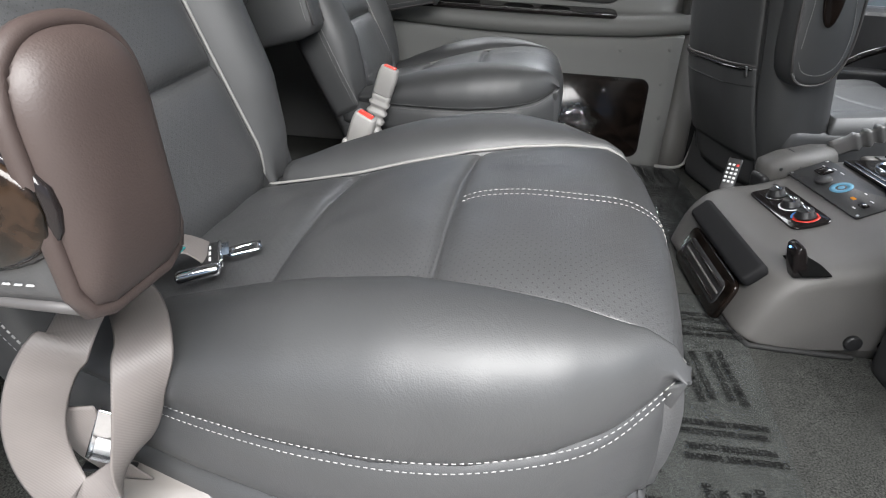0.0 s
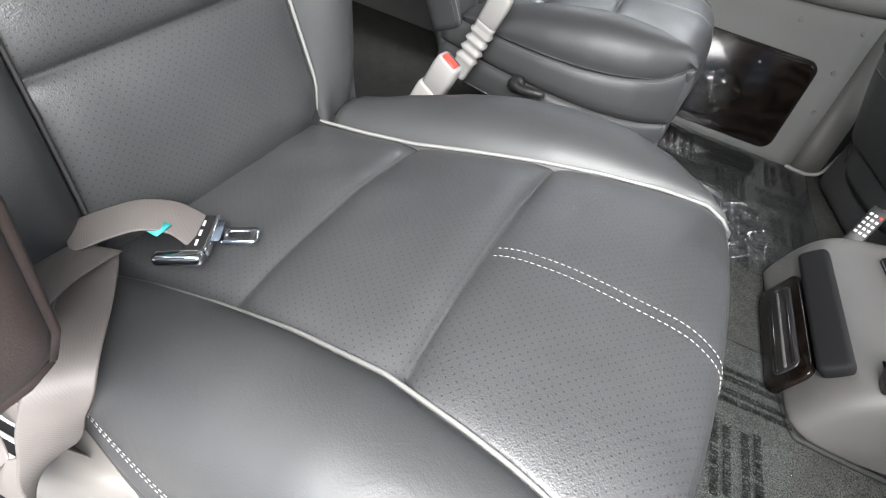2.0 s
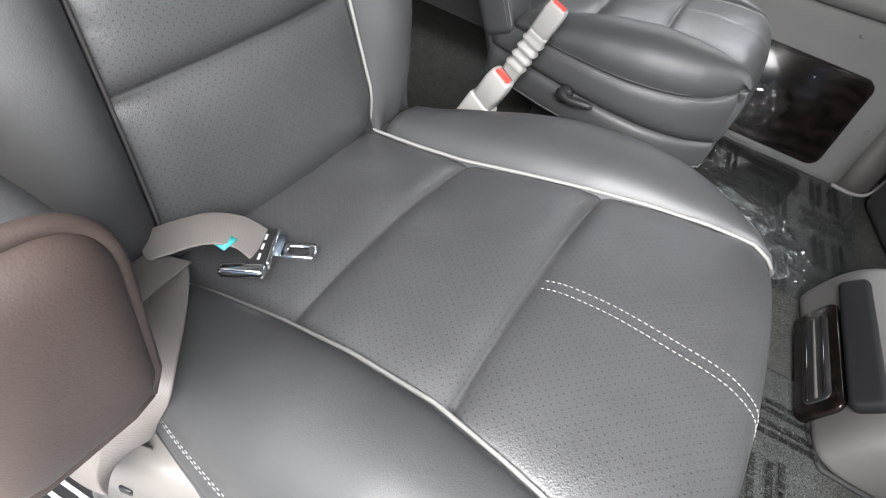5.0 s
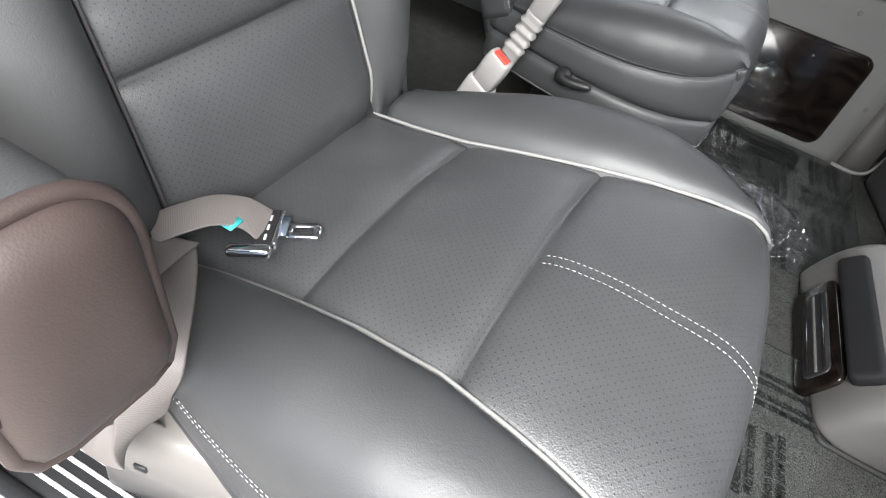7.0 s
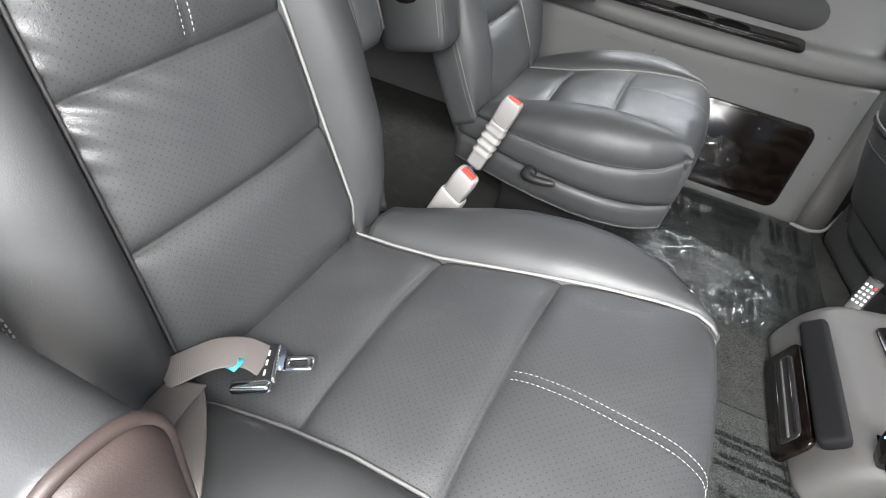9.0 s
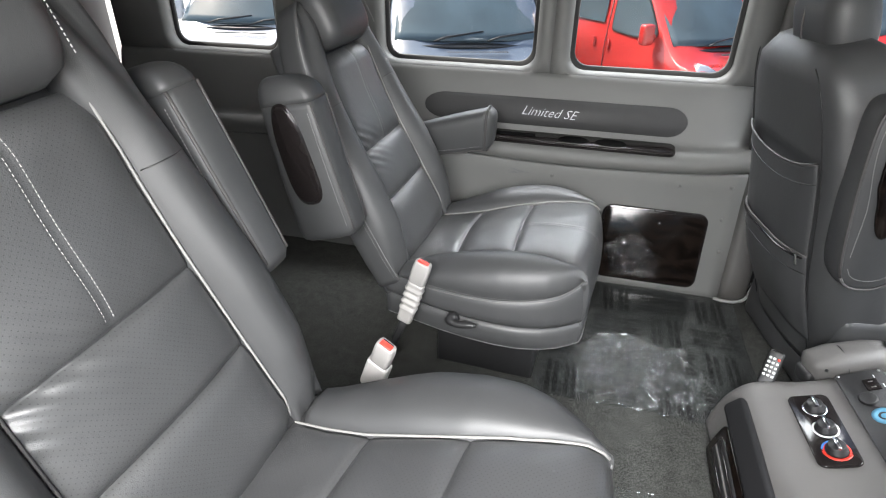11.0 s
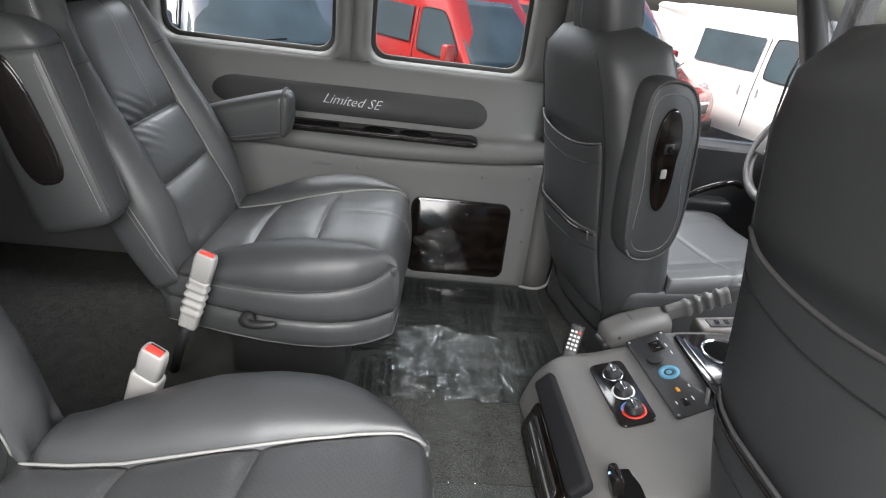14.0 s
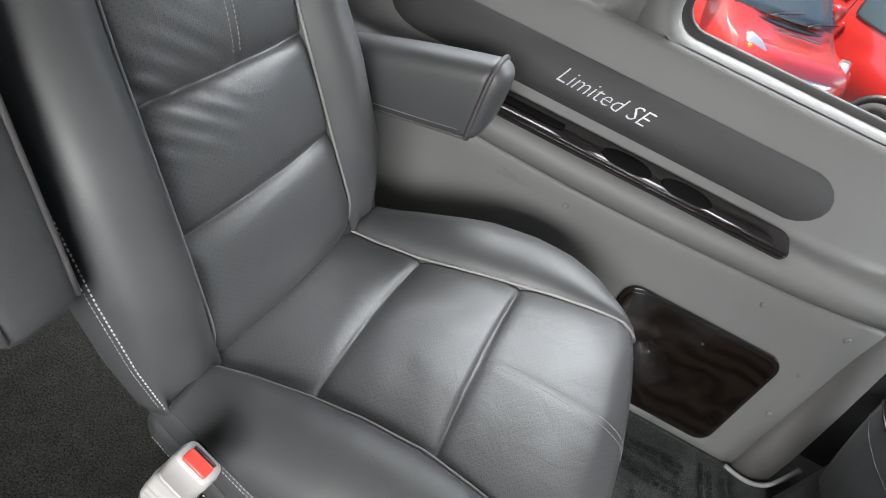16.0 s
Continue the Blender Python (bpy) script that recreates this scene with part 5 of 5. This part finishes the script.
wheel = thing("steering_wheel", pose(1.77, 1.265, 0.655, 0, -66, 8), "dark grey steering wheel with bright spokes", "steering wheel")
R = 0.185
part("rim", tube([(R * math.cos(a), R * math.sin(a), 0) for a in [2 * math.pi * k / 48 for k in range(49)]], 0.0155, 12), LEATHER_DARK, wheel, "grey leather rim")
part("hub", loft([[Vector((px * k, py * k, z)) for px, py in round_rect(0.125, 0.165, 0.045)] for z, k in ((-0.02, 0.8), (0.0, 1.0), (0.02, 0.96), (0.03, 0.7), (0.032, 0.3))]), BLACK, wheel, "grey airbag cover")
part("badge", disc(0.026, 0.006, 24, 0.002), CHROME, wheel, m=pose(0, 0, 0.031))
part("badge_core", disc(0.019, 0.0068, 24, 0.001), BLACK, wheel, m=pose(0, 0, 0.031))
for sgn in (-1, 1):
    sp = part("spoke", rbox((0.075, 0.100, 0.018), 0.008, 3, (-0.018, sgn * 0.115, 0.004)), TRIM_DARK, wheel)
    part("spoke_trim", rbox((0.062, 0.034, 0.006), 0.003, 2, (-0.012, sgn * 0.105, 0.014)), STEEL, sp, "bright spoke trim")
    part("button_pad", rbox((0.045, 0.022, 0.005), 0.002, 2, (-0.012, sgn * 0.108, 0.018)), BLACK_GLOSS, sp)
part("lower_spoke", rbox((0.10, 0.05, 0.014), 0.006, 2, (-0.115, 0, 0.0)), TRIM_DARK, wheel)
part("column", tube([(0, 0, -0.01), (0, 0, -0.30)], 0.045, 14), BLACK, wheel)
key = thing("key_tag", pose(1.93, 1.075, 0.505, 0, 0, 10), "white paper key tag hanging from the ignition", "key tag")
part("tag", rbox((0.002, 0.030, 0.075), 0.0008, 1, (0, 0, -0.03)), WHITE, key)
part("ring", tube([(0, 0.004 * math.cos(a), 0.018 + 0.011 * math.sin(a)) for a in [2 * math.pi * k / 16 for k in range(17)]], 0.001, 6), STEEL, key)
door = thing("door_armrest", pose(1.50, 1.52, 0.36, 0, 0, 0), "black door armrest with a pull handle and window switches", "door armrest")
part("pad", rbox((0.50, 0.09, 0.07), 0.02, 3), BLACK, door)
part("handle", tube(spline([(0.05, -0.05, 0.05), (0.10, -0.07, 0.09), (0.20, -0.06, 0.12), (0.26, -0.03, 0.10)], 12), 0.012, 8), BLACK_GLOSS, door)
part("switch_plate", rbox((0.12, 0.05, 0.01), 0.003, 2, (-0.02, -0.02, 0.038)), BLACK_GLOSS, door)


# ---- protective film on the carpet ----
def floor_film(name, x0, x1, y0, y1, crumple, label, sheet, skew=0.0):
    root = thing(name, pose(0, 0, 0), label, "floor film", "floor films")

    def height(x, y):
        h = 0.0075 + 0.002 * noise.noise(Vector((x * 9, y * 9, 7.0)))
        cx, cy, rx, ry, amp = crumple
        k = max(0.0, 1 - ((x - cx) / rx) ** 2 - ((y - cy) / ry) ** 2)
        if k > 0:
            ridge = 1 - abs(noise.noise(Vector((x * 26 + y * 14, y * 52 - x * 10, 3.0))))
            fine = 1 - abs(noise.noise(Vector((x * 58 - y * 26, y * 84 + x * 30, 9.0))))
            h += amp * min(1, k * 2) * (ridge ** 8 + 0.5 * fine ** 8)
        return h

    def f(u, v):
        y = y0 + (y1 - y0) * v
        x = x0 + (x1 - x0) * u + skew * v
        x += 0.006 * noise.noise(Vector((y * 12, 0, 1.0)))
        return Vector((x, y, height(x, y)))
    nu, nv = int((x1 - x0) / 0.0045), int((y1 - y0) / 0.0045)
    part("sheet", slab(f, nu, nv, lambda u, v: (0, 0, -0.0003)), sheet, root, "clear plastic sheet")
    return root


WORDS = [text_mesh("DEALER MUST REMOVE", 0.0182, 0.0001, 0.0005, 0, 'CENTER'), text_mesh("PROTECTIVE COVER", 0.0182, 0.0001, 0.0005, 0, 'CENTER')]
for words in WORDS:
    for v in words.vertices:
        v.co.x *= 0.84


def print_film(root, x0, x1, y0, y1, pitch, skew=0.0, level=0.0112):
    """The film's warning in pairs of lines, laid in a basket weave."""
    bm = bmesh.new()
    nx, ny = int((x1 - x0) / pitch), int((y1 - y0) / pitch)
    for a in range(nx):
        for b in range(ny):
            cy = y0 + (b + 0.5) * pitch
            cx = x0 + (a + 0.5) * pitch + skew * (cy - y0) / (y1 - y0)
            turn = (90 if (a + b) % 2 else 0) + (180 if (a // 2 + b) % 2 else 0)
            for pair in (0, 1):
                for k, me in enumerate(WORDS):
                    t = turn + 180 * pair
                    off = 0.036 - 0.022 * k
                    mm = pose(cx, cy, 0, 0, 0, t - 90) @ pose(0, off - 0.004, 0)
                    n0 = len(bm.verts)
                    bm.from_mesh(me)
                    bm.verts.ensure_lookup_table()
                    for v in bm.verts[n0:]:
                        v.co = mm @ v.co
                        v.co.z += level
    part("printed_warning", bm, PRINT, root, "black printed warning text", smooth=False)


film_a = floor_film("floor_film", 0.44, 0.79, -0.455, 0.44, (0.72, 0.12, 0.10, 0.22, 0.003), "clear floor film with black warning print beside the console", FILM, 0.135)
print_film(film_a, 0.44, 0.79, -0.455, 0.44, 0.170, 0.135)
film_b = floor_film("floor_film", 0.38, 1.03, 0.715, 1.39, (0.66, 0.88, 0.30, 0.22, 0.010), "crumpled clear floor film with black warning print before a seat", FILM_FAR)
print_film(film_b, 0.38, 1.03, 0.715, 1.39, 0.160)


# ---- outside ----
GZ = -1.25
setting("ground", slab(lambda u, v: Vector((-400 + 800 * u, -400 + 800 * v, GZ)), 8, 8, lambda u, v: (0, 0, -0.3)), GROUND, "pale sunlit concrete lot", "ground")

VAN = [(2.55, 0.38), (2.66, 0.50), (2.68, 0.80), (2.62, 0.98), (2.48, 1.09), (2.02, 1.25), (0.98, 2.20), (0.70, 2.42), (0.2, 2.52), (-2.5, 2.52), (-2.72, 2.36), (-2.78, 0.90), (-2.74, 0.40), (-2.0, 0.34), (1.8, 0.34)]


def parked_van(m, paint, label, mirror=True, roof=1.0):
    root = thing("parked_van", m, label, "van", "parked vans")
    rings = []
    for t in [-1, -0.985, -0.95, -0.88, -0.7, -0.35, 0, 0.35, 0.7, 0.88, 0.95, 0.985, 1]:
        edge = max(0, abs(t) - 0.7) / 0.3
        ring_pts = []
        for p in spline([(a, b, 0) for a, b in VAN], 90, True):
            x, z = p.x, p.y
            z = z if z < 1.4 else 1.4 + (z - 1.4) * roof
            half = 1.02 - 0.16 * max(0, (z - 1.1)) / 1.4 - 0.04 * max(0, 0.8 - z)
            round_in = 0.10 * edge ** 3
            nose = 0.20 * edge ** 2 * max(0, (x - 1.2) / 1.4)
            ring_pts.append(Vector((x - nose - round_in * (1 if x > 0 else -1) * 0.6, t * half, z - round_in * max(0, (z - 1.0) / 1.5))))
        rings.append(ring_pts)
    part("body", loft(rings), paint, root, "glossy painted body")
    a, b = Vector((1.975, 0, 1.30)), Vector((1.04, 0, 1.4 + 0.74 * roof))

    def screen(u, v):
        w = 2 * v - 1
        p = a.lerp(b, u)
        half = (0.93 - 0.13 * u)
        return Vector((p.x + 0.035 - 0.14 * w * w - 0.02 * abs(w) ** 6, w * half, p.z + 0.03 - 0.05 * u * 0))
    part("windscreen", slab(screen, 10, 20, lambda u, v: (-0.02, 0, -0.02)), CAR_GLASS, root, "dark reflective glass")
    part("cowl", slab(lambda u, v: Vector((1.95 + 0.10 * u - 0.12 * (2 * v - 1) ** 2, (2 * v - 1) * 0.90, 1.30 - 0.03 * u)), 3, 16, lambda u, v: (0, 0, -0.03)), BLACK, root)
    for y0, dx in ((-0.45, 0.62), (0.22, 0.62)):
        part("wiper", tube([(2.02, y0, 1.325), (1.99, y0 + 0.15, 1.37), (1.90, y0 + dx, 1.42)], 0.012, 6), BLACK, root)
    for y0 in (-0.29, 0.10):
        for k in range(12):
            part("hood_vent_slot", rbox((0.075, 0.013, 0.010), 0.002, 1, (2.15, y0 + 0.031 * k, 1.217)), BLACK, root)
    for sgn in (-1, 1):
        hl = [Vector((2.50 - 0.10 * u - 0.34 * v * 0.5, sgn * (0.66 + 0.24 * v), 0.80 + 0.30 * u + 0.06 * v)) for u, v in ((0, 0), (0, 0.5), (0.1, 1), (0.6, 1.05), (1, 0.9), (1, 0.4), (0.85, 0))]
        c = sum(hl, Vector()) / len(hl)
        out = Vector((0.10, sgn * 0.035, 0.02))
        part("headlight", loft([hl, [p + out for p in hl], [c + (p - c) * 0.8 + out * 1.25 for p in hl]]), HEADLAMP, root, "clear headlight")
        part("turn_lamp", rbox((0.06, 0.07, 0.10), 0.02, 2, (2.43, sgn * 0.90, 1.02)), AMBER, root, "amber turn lamp")
        if mirror:
            mr = part("mirror", rbox((0.16, 0.20, 0.30), 0.05, 3, (1.50, sgn * 1.16, 1.44)), paint, root)
            part("mirror_arm", tube([(1.48, sgn * 0.95, 1.40), (1.50, sgn * 1.10, 1.42)], 0.035, 8), paint, root)
        sw_ = [Vector((p.x, sgn * (1.025 - 0.16 * max(0, p.y - 1.1) / 1.4), p.y)) for p in spline([(1.50, 1.38, 0), (1.52, 1.50, 0), (1.18, 1.90, 0), (1.02, 2.02, 0), (0.86, 2.04, 0), (0.52, 2.04, 0), (0.44, 1.98, 0), (0.42, 1.70, 0), (0.44, 1.42, 0), (0.54, 1.36, 0), (1.0, 1.34, 0), (1.40, 1.34, 0)], 36, True)]
        sc = sum(sw_, Vector()) / len(sw_)
        part("window_seal", loft([sw_, [p + Vector((0, sgn * 0.010, 0)) for p in sw_]]), BLACK, root, "black window seal", smooth=False)
        part("side_window", loft([[sc + (p - sc) * 0.93 for p in sw_], [sc + (p - sc) * 0.93 + Vector((0, sgn * 0.014, 0)) for p in sw_]]), CAR_GLASS, root, "tinted side window", smooth=False)
        part("door_gap", tube([(0.32, sgn * 1.012, 0.5), (0.32, sgn * 1.018, 1.1), (0.32, sgn * (1.02 - 0.16 * 0.64), 2.02)], 0.008, 6), BLACK, root)
        sr = [Vector((x, sgn * (1.03 - 0.16 * max(0, z - 1.1) / 1.4), z)) for x, z in ((0.22, 1.46), (0.22, 2.02), (-1.2, 2.04), (-1.2, 1.46))]
        part("side_window", loft([sr, [p + Vector((0, sgn * 0.012, 0)) for p in sr]]), CAR_GLASS, root, "tinted side window", smooth=False)
        for hx in (0.30, -0.10):
            part("door_handle", rbox((0.05, 0.03, 0.17), 0.012, 2, (hx + 0.12, sgn * 1.02, 1.14)), paint, root)
        for wx in (1.72, -1.75):
            part("wheel_arch", ring(0.36, 0.46, 0.03, 24), BLACK, root, m=pose(wx, sgn * 1.0, 0.36, -sgn * 90, 0, 0))
            wl = part("wheel", ring(0.21, 0.35, 0.22, 28), RUBBER, root, "black tyre", m=pose(wx, sgn * 0.83, 0.36, -sgn * 90, 0, 0))
            part("rim", disc(0.215, 0.20, 20, 0.03), STEEL, wl)
    for yy in (-0.5, 0.0, 0.5):
        part("roof_rib", tube([(0.35, yy, 1.4 + 1.11 * roof), (-1.0, yy, 1.4 + 1.125 * roof), (-2.3, yy, 1.4 + 1.115 * roof)], 0.03, 6), paint, root)
    gr = part("grille", rbox((0.05, 1.00, 0.26), 0.02, 2, (2.665, 0, 0.78)), CHROME, root, "bright grille surround")
    part("grille_mesh", rbox((0.05, 0.88, 0.17), 0.01, 1, (2.672, 0, 0.78)), BLACK, gr)
    part("emblem_bar", rbox((0.02, 0.32, 0.06), 0.008, 2, (2.70, 0, 0.78)), CHROME, gr)
    part("bumper", rbox((0.12, 1.86, 0.24), 0.05, 3, (2.62, 0, 0.46)), BLACK, root)
    part("side_badge", rbox((0.20, 0.010, 0.09), 0.004, 1, (1.72, -1.000, 1.06)), CHROME, root)
    return root


parked_van(pose(-1.85, 8.45, GZ, 0, 0, -69), BLUE_PAINT, "slate blue parked van facing the window", roof=0.95)
parked_van(pose(1.05, 9.65, GZ, 0, 0, -54) @ Matrix.Diagonal((0.92, 0.92, 0.92, 1)), RED_PAINT, "bright red high-roofed parked van", roof=1.08)
parked_van(pose(-5.0, 9.0, GZ, 0, 0, -80), SILVER_PAINT, "silver grey parked van", roof=1.0)
parked_van(pose(3.6, 11.0, GZ, 0, 0, -48), RED_PAINT, "red parked van beyond the driver's window", roof=1.1)
parked_van(pose(7.4, 10.2, GZ, 0, 0, -70), WHITE_PAINT, "white parked van in bright sun", roof=0.9)
